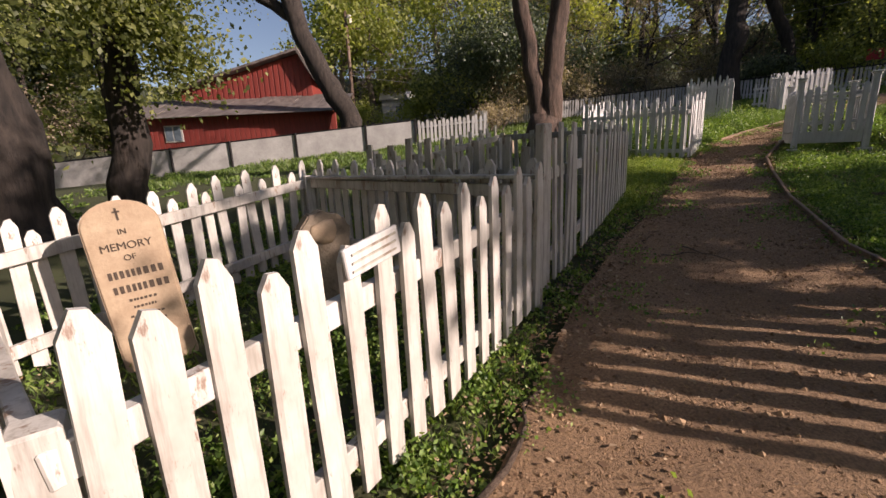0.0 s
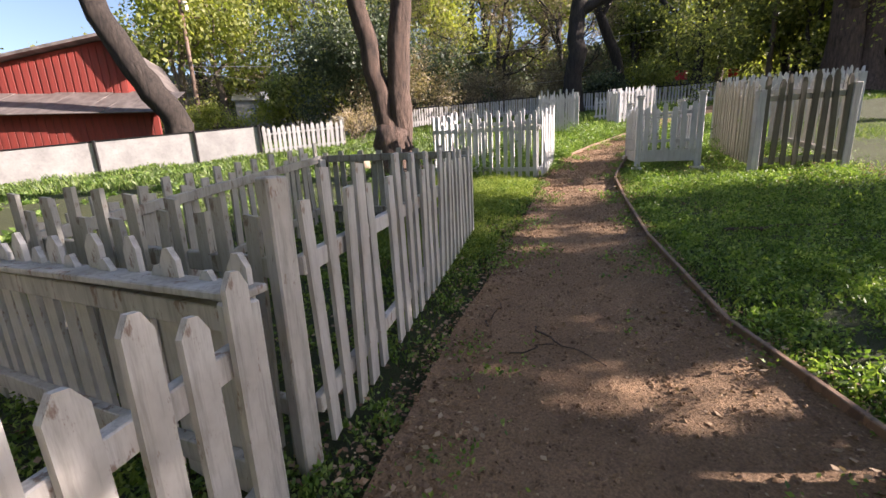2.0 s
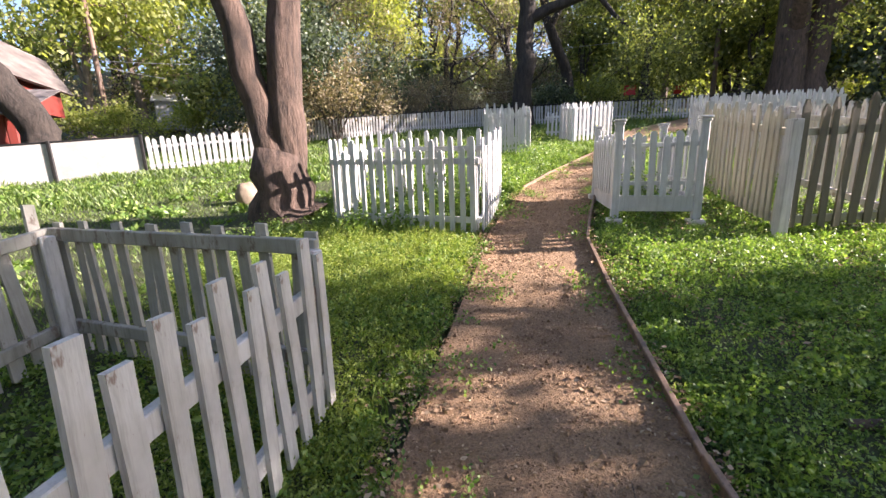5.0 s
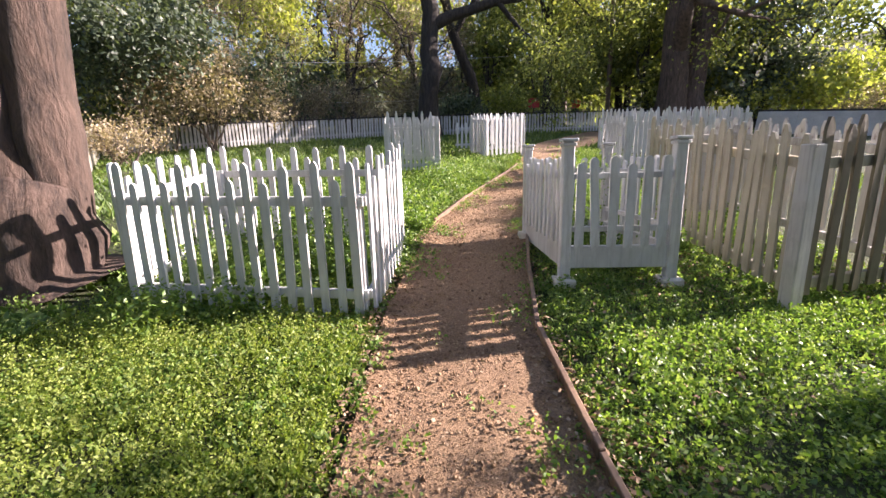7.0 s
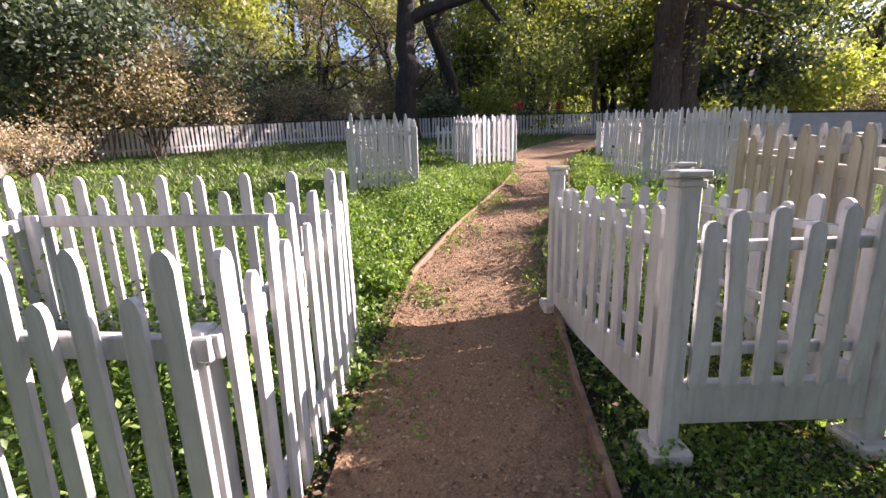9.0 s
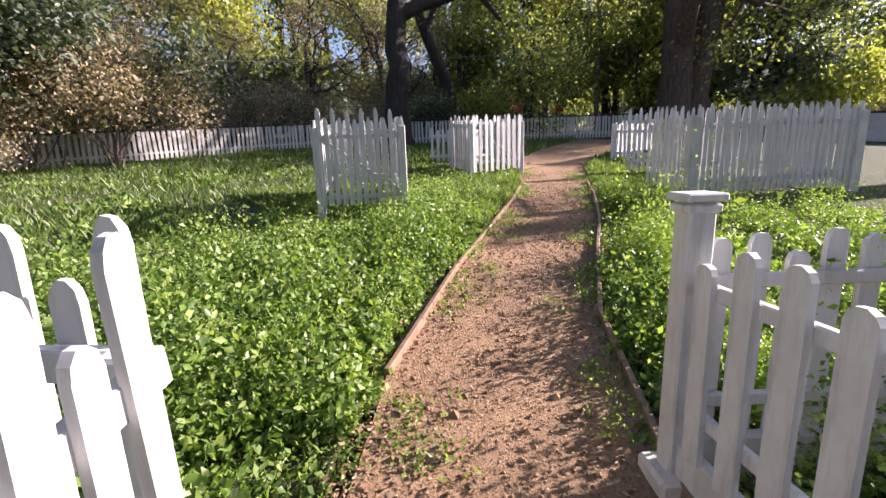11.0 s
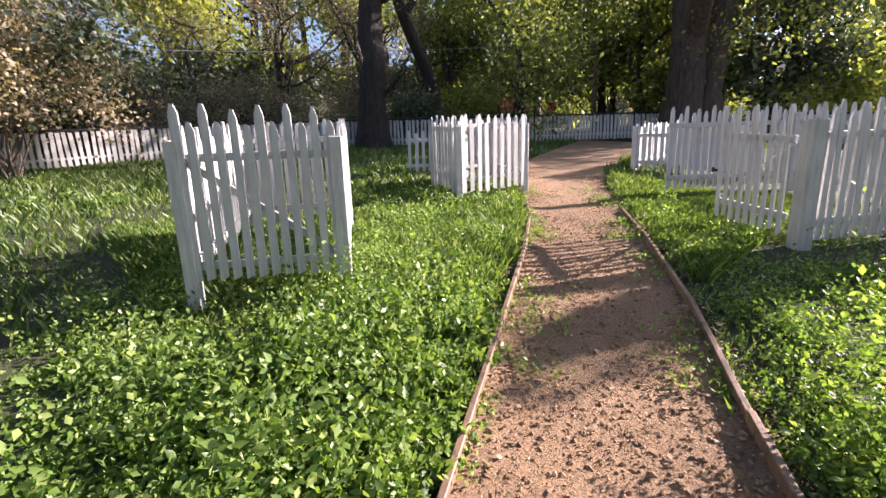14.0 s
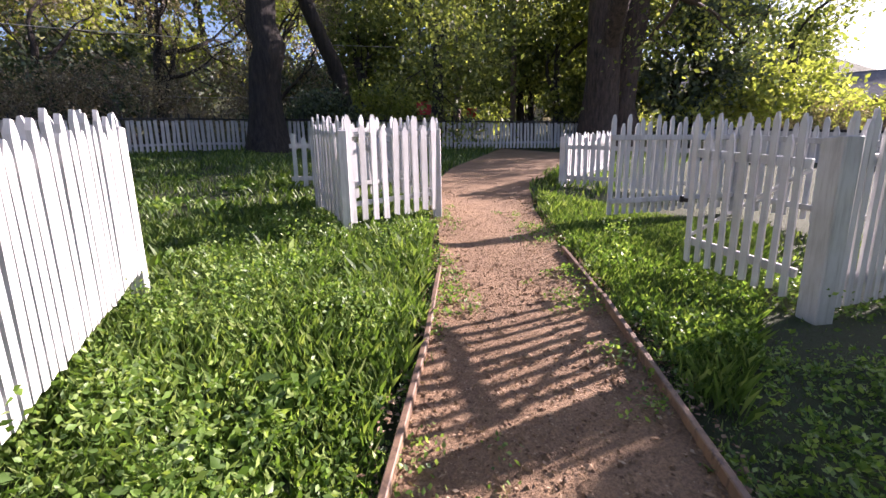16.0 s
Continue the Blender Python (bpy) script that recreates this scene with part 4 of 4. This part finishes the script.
# ---- barn, poles, far houses ----


def barn():
    e = thing("barn", -11.5, 24.5, G(-11.5, 24.5), "red board barn with lean-to and weathered tin roof", "barn")
    o = e.matrix_world.translation
    r = random.Random(9)

    def wall(x0, x1, y, z0, z1, top=None):
        w = part("wall", box(bmesh.new(), pose((x0 + x1) / 2 - o.x, y - o.y, (z0 + z1) / 2 - o.z), x1 - x0, 0.12, z1 - z0, 0.01), M_RED, e)
        k = int((x1 - x0) / 0.28)
        for i in range(k):
            xx = x0 + (i + 0.5) * (x1 - x0) / k
            zt = z1 if top is None else top(xx)
            child("board", board_mesh, w, pose(xx - o.x, y - 0.075 - o.y, z0 - o.z) @ Matrix.Diagonal((1, 1, zt - z0, 1)))
        return w

    bb = box(bmesh.new(), pose(0, 0, 0.5), 0.25, 0.03, 1.0, 0.006)
    board_mesh = mesh_of(bb, "board", M_RED)
    gz = G(-11, 25)
    wall(-17.5, -5.5, 24.6, gz, 3.75)
    # lean-to roof of tin sheets
    for i in range(16):
        x0 = -17.9 + i * 0.8
        bm = bar(Vector((x0 + 0.4, 23.9 + r.uniform(-0.1, 0.1), 3.72)) - o, Vector((x0 + 0.4, 28.2, 5.15 + r.uniform(-0.04, 0.04))) - o, 0.83, 0.03, 0.004)
        part("roof_sheet", bm, M_ROOF, e, "weathered grey tin sheet")
    # gabled upper storey
    bm = bmesh.new()
    pr = [(-15.8, 4.6), (-7.6, 4.6), (-7.6, 6.2), (-8.27, 7.55), (-15.8, 5.65)]
    f = [bm.verts.new((x - o.x, 28.0 - o.y, z - o.z)) for x, z in pr]
    k = [bm.verts.new((x - o.x, 36.0 - o.y, z - o.z)) for x, z in pr]
    bm.faces.new(f), bm.faces.new(k[::-1])
    for i in range(5):
        bm.faces.new((f[i], k[i], k[(i + 1) % 5], f[(i + 1) % 5]))
    bmesh.ops.recalc_face_normals(bm, faces=bm.faces[:])
    up = part("upper_wall", bm, M_RED, e)
    for i in range(25):
        xx = -15.65 + i * 0.329
        zt = 7.45 - (-8.27 - xx) * 0.252 if xx < -8.27 else 7.4 - (xx + 8.27) * 2.0
        child("board", board_mesh, up, pose(xx - o.x, 27.98 - o.y, 4.6 - o.z) @ Matrix.Diagonal((1, 1, max(zt - 4.6, 0.5), 1)))
    part("roof", bar(Vector((-16.4, 32, 5.6)) - o, Vector((-8.1, 32, 7.72)) - o, 9.2, 0.14), M_ROOF, e)
    part("roof", bar(Vector((-8.2, 32, 7.75)) - o, Vector((-7.2, 32, 5.9)) - o, 9.2, 0.14), M_ROOF, e)
    w = part("window", box(bmesh.new(), pose(-14.6 - o.x, 24.5 - o.y, 2.9 - o.z), 1.0, 0.1, 0.9), M_WHITE, e, "white window frame")
    for i in range(2):
        part("pane", box(bmesh.new(), pose(-14.83 + i * 0.46 - o.x, 24.44 - o.y, 2.9 - o.z), 0.38, 0.03, 0.76), M_GLASS, w)


barn()


def utility_pole(x, y, h, rad, label, arm=True):
    e = thing("utility_pole", x, y, float(terrain(x, y)) - 0.1, label, "pole", "utility poles")
    bm = bmesh.new()
    tube(bm, [(0, 0, 0), (0, 0, h / 2), (0, 0, h)], [rad, rad * 0.85, rad * 0.7], 12, 0.02)
    part("shaft", bm, M_POLE, e, smooth=True)
    if arm:
        part("crossarm", box(bmesh.new(), pose(0.4, 0, h - 1.8), 2.2, 0.12, 0.14), M_POLE, e)
        bm = bmesh.new()
        bmesh.ops.create_cone(bm, cap_ends=True, segments=16, radius1=0.28, radius2=0.28, depth=0.85)
        bmesh.ops.bevel(bm, geom=bm.edges[:], offset=0.03, segments=2, affect="EDGES")
        part("transformer", bm, M_CONC, e, "grey transformer can", m=pose(0.4, -0.1, h - 0.9))


utility_pole(-9.35, 51.0, 13.5, 0.24, "brown wooden utility pole with crossarm and transformer")
utility_pole(31.0, 23.8, 14.0, 0.17, "tall slender dark pole beside the boundary fence", False)


def cable(a, b, sag, rad=0.02):
    bm = bmesh.new()
    a, b = Vector(a), Vector(b)
    pts = [a.lerp(b, t) - Vector((0, 0, sag * 4 * t * (1 - t))) for t in np.linspace(0, 1, 24)]
    tube(bm, pts, [rad] * 24, 6, 0)
    tagged(new("overhead_cable", mesh_of(bm, "overhead_cable", M_WALLG, True)), "thin grey overhead cable across the trees", "cable", "overhead cables")


cable((-9.35, 51, 10.6), (40, 24, 11.0), 1.5)
cable((-9.35, 51, 10.2), (32, 31, 7.9), 2.2)


def far_house(x, y, w, d, h, ridge, rz, wall_m, roof_m, label, z=None):
    e = thing("house", x, y, float(terrain(x, y)) - 0.2 if z is None else z, label, "house", rz=rz)
    part("wall", box(bmesh.new(), pose(0, 0, h / 2), w, d, h, 0.02), wall_m, e)
    bm = bmesh.new()
    for s in (-1, 1):
        box(bm, pose(0, s * d / 4 * 1.1, h + ridge / 2, s * -math.degrees(math.atan2(ridge, d / 2)), 0, 0), w + 0.6, math.hypot(d / 2, ridge) * 1.15, 0.12, 0.01)
    part("roof", bm, roof_m, e)
    for i in range(2):
        wd = part("window", box(bmesh.new(), pose(-w / 4 + i * w / 2, -d / 2 - 0.02, h * 0.55), 1.1, 0.08, 1.0), M_WHITE2, e)
        part("pane", box(bmesh.new(), pose(-w / 4 + i * w / 2, -d / 2 - 0.055, h * 0.55), 0.9, 0.03, 0.8), M_GLASS, wd)


far_house(-2.5, 62, 9, 6, 3.0, 1.6, 0, M_SHEET, M_WALLG, "white cottage with pale roof among trees")
far_house(46, 20, 9, 6, 2.6, 1.6, -60, M_WALLG, M_ROOF, "low grey house beyond the cemetery fence")
far_house(51, 8, 12, 8, 3.0, 2.0, -80, M_POLE, M_ROOF, "low brown house with dark roof beyond the wall")
far_house(0.5, 50, 7, 5, 2.6, 1.4, 15, M_SHEET, M_WALLG, "small white house behind the trees")


def side_wall():
    pts = [(28.3, 13.8), (28.2, 12.2), (28.2, 9.5), (27.6, 5.0), (27.0, -1.0)]
    e = thing("boundary_wall", *pts[0], G(*pts[0]), "grey board boundary wall with dark cap", "wall", kind="structure")
    o = e.matrix_world.translation
    for a, b in zip(pts, pts[1:]):
        part("panel", bar(Vector((*a, G(*a) + 0.5)) - o, Vector((*b, G(*b) + 0.5)) - o, 0.08, 1.0, 0.01), M_WALLG, e)
        part("top_rail", bar(Vector((*a, G(*a) + 1.04)) - o, Vector((*b, G(*b) + 1.04)) - o, 0.1, 0.08, 0.01), M_DARK, e)


side_wall()


def road_sign(x, y, h, w):
    e = thing("sign", x, y, float(terrain(x, y)), "small red sign board on a post", "sign", "signs", rz=-35)
    bm = bmesh.new()
    tube(bm, [(0, 0.03, -0.05), (0, 0.03, h)], [0.035, 0.035], 8, 0)
    part("pole", bm, M_DARK, e)
    part("board", box(bmesh.new(), pose(0, 0, h), w, 0.03, w * 0.85, 0.008), M_SIGN, e, "red painted board")


road_sign(26.1, 26.2, 1.75, 0.75)
road_sign(33.4, 28.3, 1.6, 0.7)

# ---- plants and litter on the ground ----


def scatter(n, x0, x1, y0, y1, seed):
    r = np.random.RandomState(seed)
    return r.uniform(x0, x1, n), r.uniform(y0, y1, n), r


def in_quad(x, y, c):
    ok = np.ones(len(x), bool)
    s = np.sign(np.cross(np.subtract(c[1], c[0]), np.subtract(c[2], c[1])))
    for i in range(4):
        a, b = c[i], c[(i + 1) % 4]
        ok &= s * ((b[0] - a[0]) * (y - a[1]) - (b[1] - a[1]) * (x - a[0])) > 0
    return ok


def weeds(name, label, n, area, height, leaf, seed, per=7, material=None, keep=None, edge=0.05, clump=0.10):
    """Leafy weeds in clumps of uneven height, each plant a stalk with per leaves on it."""
    cx, cy, r = scatter(max(n // 26, 10), *area, seed)
    tall = r.gamma(1.7, 0.37, len(cx))
    k = r.randint(0, len(cx), n)
    x, y = cx[k] + r.normal(0, clump, n), cy[k] + r.normal(0, clump, n)
    d = off_path(x, y)
    ok = (d > edge + 0.12 * wave(x, y, 9, seed + 1)) & (wave(x, y, 1.6, seed + 2) > -0.75)
    if keep is not None:
        ok &= keep(x, y, r)
    x, y, d, tall = x[ok], y[ok], d[ok], tall[k][ok]
    lush = np.clip(tall, 0.12, 1.5) * np.clip(0.75 + 0.4 * wave(x, y, 1.1, seed + 3), 0.3, 1.2) * np.clip(d / 0.6 + 0.25, 0, 1)
    z = terrain(x, y)
    k = np.repeat(np.arange(len(x)), per)
    f = np.tile(np.linspace(0.12, 1.0, per), len(x))
    h = height * lush[k] * f * r.uniform(0.8, 1.15, len(k))
    bend = r.normal(0, 0.25, (len(x), 2))[k] * h[:, None]
    c = np.c_[x[k] + bend[:, 0] + r.normal(0, 0.012, len(k)), y[k] + bend[:, 1] + r.normal(0, 0.012, len(k)), z[k] + h]
    me = leaf_mesh(name, c, leaf, material or M_WEED, seed, droop=0.15, long=1.9)
    tagged(new(name, me), label, "weeds", kind="stuff")


def grass(name, label, n, area, height, seed, keep=None, edge=0.0, width=0.006):
    """Bent blades of grass, two triangles each."""
    x, y, r = scatter(n, *area, seed)
    ok = (off_path(x, y) > edge + 0.1 * wave(x, y, 8, seed + 1))
    if keep is not None:
        ok &= keep(x, y, r)
    x, y = x[ok], y[ok]
    m = len(x)
    z = terrain(x, y) - 0.03
    a = r.uniform(0, 6.28, m)
    h = height * r.uniform(0.5, 1.3, m) * np.clip(0.8 + 0.4 * wave(x, y, 1.3, seed), 0.3, 1.3)
    b = r.uniform(0.2, 0.7, m) * h
    w = width * r.uniform(0.7, 1.4, m)
    ca, sa = np.cos(a), np.sin(a)
    p0 = np.c_[x - sa * w, y + ca * w, z]
    p1 = np.c_[x + sa * w, y - ca * w, z]
    p2 = np.c_[x + ca * b * 0.3 + sa * w * 0.8, y + sa * b * 0.3 - ca * w * 0.8, z + h * 0.6]
    p3 = np.c_[x + ca * b, y + sa * b, z + h]
    v = np.stack([p0, p1, p2, p3], 1).reshape(-1, 3)
    i = np.arange(m)[:, None] * 4
    f = np.concatenate([i + [[0, 1, 2]], i + [[0, 2, 3]]], 1).reshape(-1, 3)
    me = bpy.data.meshes.new(name)
    me.from_pydata(v.tolist(), [], f.tolist())
    me.materials.append(M_GRASS)
    tagged(new(name, me), label, "grass", kind="stuff")


PLOT1 = [(-0.92, 0.65), (0.72, 3.0), (-1.45, 4.87), (-3.15, 2.55)]
weeds("ground_cover", "fine low clover between the taller weeds", 34000, (3.2, 12.5, 2.5, 15.0), 0.05, 0.011, 307, per=4, keep=lambda x, y, r: off_path(x, y) < 2.4, clump=0.3)


def near(x, y, r):
    return off_path(x, y) < 3.2


weeds("leafy_weeds", "lush green leafy weeds beside the path", 34000, (3.5, 9.6, 9.0, 14.8), 0.46, 0.022, 301, per=9, keep=lambda x, y, r: (off_path(x, y) < 3.2) & (y < 13.0 + 0.3 * wave(x, y, 3, 9)))
weeds("leafy_weeds", "low green weeds in sun and shade", 25000, (3.2, 9.5, 1.5, 10.5), 0.17, 0.016, 302, per=7, keep=near)
weeds("leafy_weeds", "low green weeds along the fence", 22000, (-1.5, 5.0, 1.0, 10.5), 0.17, 0.016, 303, per=7, edge=-0.05, keep=near)
weeds("leafy_weeds", "green weeds among the grass round the plots", 30000, (6.6, 14.0, 7.5, 16.5), 0.25, 0.018, 304, per=6, keep=near)
weeds("leafy_weeds", "dark green ground cover under the trees", 15000, (-14, 14, 9, 28), 0.14, 0.05, 305, per=4, keep=lambda x, y, r: (y > x * 0.7 + 6))
weeds("leafy_weeds", "green weeds inside the grave plot", 6000, (-4, 2.6, 0.5, 7.4), 0.11, 0.024, 306, per=6, keep=lambda x, y, r: y > 1.55 * x + 2.2)
weeds("chickweed", "dense fine lime-green chickweed beside the path", 26000, (1.6, 5.0, 5.2, 9.6), 0.15, 0.010, 309, per=9, material=M_LIME, clump=0.16, keep=lambda x, y, r: (y > 1.45 * x + 1.2) & (off_path(x, y) < 3))
weeds("chickweed", "fine lime-green chickweed among the grass", 14000, (4.2, 8.4, 3.4, 7.6), 0.09, 0.010, 310, per=8, material=M_WEED, clump=0.2, keep=lambda x, y, r: (y < 1.45 * x + 1) & (off_path(x, y) < 3))
weeds("broad_weeds", "tall upright weeds with broad green leaves", 2100, (3.6, 7.2, 9.4, 12.0), 0.62, 0.023, 315, per=9, clump=0.14, keep=lambda x, y, r: (off_path(x, y) < 3.0) & (y > 1.05 * x + 2.4))
weeds("broad_weeds", "upright weeds with broad leaves by the path", 700, (7.0, 11.0, 8.0, 10.4), 0.42, 0.027, 316, per=8, clump=0.14, keep=lambda x, y, r: off_path(x, y) < 2.0, edge=0.2)
weeds("leafy_weeds", "tall leafy weeds leaning over the path edging", 12000, (7.0, 10.2, 8.2, 10.7), 0.9, 0.016, 308, per=10, edge=0.02, clump=0.06, keep=lambda x, y, r: (off_path(x, y) < 0.7) & (y < 0.93 * x + 1.6))
grass("turf", "short bright grass", 150000, (-3, 16, -0.5, 17), 0.09, 311, width=0.005)
grass("turf", "longer tufted grass round the far plots", 110000, (7.8, 16, 11.5, 17.5), 0.15, 313, edge=0.1, width=0.0035)
grass("turf", "tufted grass beside the boundary", 85000, (-12, 30, 14, 30), 0.2, 312, width=0.014)


def on_path(n, seed, y0, y1, over=0.08, side=1.0):
    """Random places on the path's strip, as far as y0 to y1; side above 1 crowds them to its edges."""
    r = np.random.RandomState(seed)
    ok = np.where((MIDDLE[:, 1] > y0) & (MIDDLE[:, 1] < y1))[0]
    k = r.choice(ok, n)
    u = r.uniform(-1, 1, n)
    u = np.sign(u) * np.abs(u) ** (1 / side)
    u = 0.5 + u * (0.5 + over)
    j = np.minimum(k + 1, N_PATH - 1)
    f = r.uniform(0, 1, n)[:, None]
    p = (LEFT[k] * (1 - f) + LEFT[j] * f) * (1 - u[:, None]) + (RIGHT[k] * (1 - f) + RIGHT[j] * f) * u[:, None]
    return p[:, 0], p[:, 1], np.abs(2 * u - 1), r


def flatten(me, z, by=0.4):
    v = np.empty(len(me.vertices) * 3)
    me.vertices.foreach_get("co", v)
    v = v.reshape(len(z), -1, 3)
    v[:, :, 2] = z[:, None] + (v[:, :, 2] - z[:, None]) * by
    me.vertices.foreach_set("co", v.ravel())


def litter(name, label, n, size, seed, y0, y1, side, patchy=0.0):
    x, y, u, r = on_path(n, seed, y0, y1, side=side)
    ok = wave(x, y, 3.0, seed) * 0.8 + r.uniform(-0.7, 0.7, n) + patchy > 0
    x, y, u = x[ok], y[ok], u[ok]
    z = terrain(x, y) - 0.008 + 0.028 * np.clip(u, 0, 1.2) ** 4 + 0.012 * wave(x, y, 6.0, 2)
    me = leaf_mesh(name, np.c_[x, y, z], size, M_LITTER, seed)
    flatten(me, z)
    tagged(new(name, me), label, "litter", kind="stuff")


litter("leaf_litter", "small dead leaves and wood chips on the path", 70000, 0.010, 321, 0, 15, 1.0, 0.2)
litter("leaf_litter", "dead leaves along the path's edges", 16000, 0.022, 322, 0, 16, 2.5)


def strewn(label, n, area, size, seed, keep):
    """Dead leaves lying off the path, in patches."""
    x, y, r = scatter(n, *area, seed)
    ok = keep(x, y) & (wave(x, y, 2.6, seed) + r.uniform(-0.6, 0.6, n) > 0)
    x, y = x[ok], y[ok]
    z = terrain(x, y) + r.uniform(0.0, 0.05, len(x))
    me = leaf_mesh("leaf_litter", np.c_[x, y, z], size, M_LITTER, seed)
    flatten(me, z, 0.5)
    tagged(new("leaf_litter", me), label, "litter", kind="stuff")


strewn("brown dead leaves round the white enclosure", 9000, (5.2, 9.0, 5.0, 9.4), 0.024, 351, lambda x, y: off_path(x, y) > 0.0)
strewn("dead leaves along the foot of the fence", 9000, (-1.2, 3.4, 0.2, 6.6), 0.024, 352, lambda x, y: np.abs(off_path(x, y)) < 0.35)
strewn("dead leaves inside the grave plots", 5000, (-3.5, 2.4, 1.0, 7.2), 0.026, 353, lambda x, y: y > 1.55 * x + 2.2)
strewn("dead leaves in the weeds beside the square plot", 4000, (3.3, 5.4, 6.0, 8.6), 0.022, 354, lambda x, y: (off_path(x, y) > -0.1) & (off_path(x, y) < 0.5))


def clods(n, seed, y0, y1):
    """Crumbs of earth trodden loose, each a small uneven octahedron."""
    x, y, u, r = on_path(n, seed, y0, y1, 0.02)
    s = r.gamma(2.0, 0.0027, n)
    z = terrain(x, y) - 0.014 + 0.025 * np.clip(u, 0, 1) ** 4 + 0.012 * wave(x, y, 6.0, 2)
    base = np.array([(1, 0, 0), (-1, 0, 0), (0, 1, 0), (0, -1, 0), (0, 0, 0.8), (0, 0, -0.6)], float)
    v = base[None] * s[:, None, None] * r.uniform(0.6, 1.5, (n, 6, 1))
    v += np.stack([x, y, z], 1)[:, None]
    t = np.array([(0, 2, 4), (2, 1, 4), (1, 3, 4), (3, 0, 4), (2, 0, 5), (1, 2, 5), (3, 1, 5), (0, 3, 5)])
    f = (np.arange(n)[:, None, None] * 6 + t[None]).reshape(-1, 3)
    me = bpy.data.meshes.new("soil_crumbs")
    me.from_pydata(v.reshape(-1, 3).tolist(), [], f.tolist())
    me.materials.append(M_CRUMB)
    tagged(new("soil_crumbs", me), "loose crumbs of brown earth on the path", "soil", kind="stuff")


clods(30000, 331, 0.5, 13.5)


def path_sprigs(n, seed, y0, y1):
    x, y, u, r = on_path(n, seed, y0, y1, 0.05, 3.0)
    ok = (wave(x, y, 4.0, seed) > 0.1)
    x, y = x[ok], y[ok]
    k = np.repeat(np.arange(len(x)), 9)
    c = np.c_[x[k] + r.normal(0, 0.04, len(k)), y[k] + r.normal(0, 0.04, len(k)), terrain(x[k], y[k]) + r.uniform(0, 0.05, len(k))]
    tagged(new("path_weeds", leaf_mesh("path_weeds", c, 0.016, M_WEED, seed)), "small weeds creeping over the path's edge", "weeds", kind="stuff")


path_sprigs(2600, 341, 1, 15)


def stick(x, y, rz, ln, rad, seed):
    r = random.Random(seed)
    bm = bmesh.new()
    pts = [Vector((math.cos(radians(rz)), math.sin(radians(rz)), 0)) * ln * t + Vector((r.gauss(0, 0.03), r.gauss(0, 0.03), 0)) for t in np.linspace(0, 1, 8)]
    pts = [Vector((x + p.x, y + p.y, G(x + p.x, y + p.y) + rad * 0.7)) for p in pts]
    tube(bm, pts, list(np.linspace(rad, rad * 0.4, 8)), 6)
    tagged(new("stick", mesh_of(bm, "stick", M_STICK, True)), "fallen dry stick lying on the ground", "stick", "fallen sticks")


stick(1.97, 3.97, 50, 0.48, 0.006, 1)
stick(2.23, 3.88, -64, 0.52, 0.007, 2)
stick(2.0, 3.62, 7, 0.32, 0.006, 3)
stick(3.38, 4.64, 27, 0.4, 0.005, 4)
stick(4.9, 4.7, -25, 1.1, 0.03, 5)
stick(5.4, 4.2, 10, 0.8, 0.02, 6)
stick(0.0, 1.15, 58, 1.0, 0.02, 7)
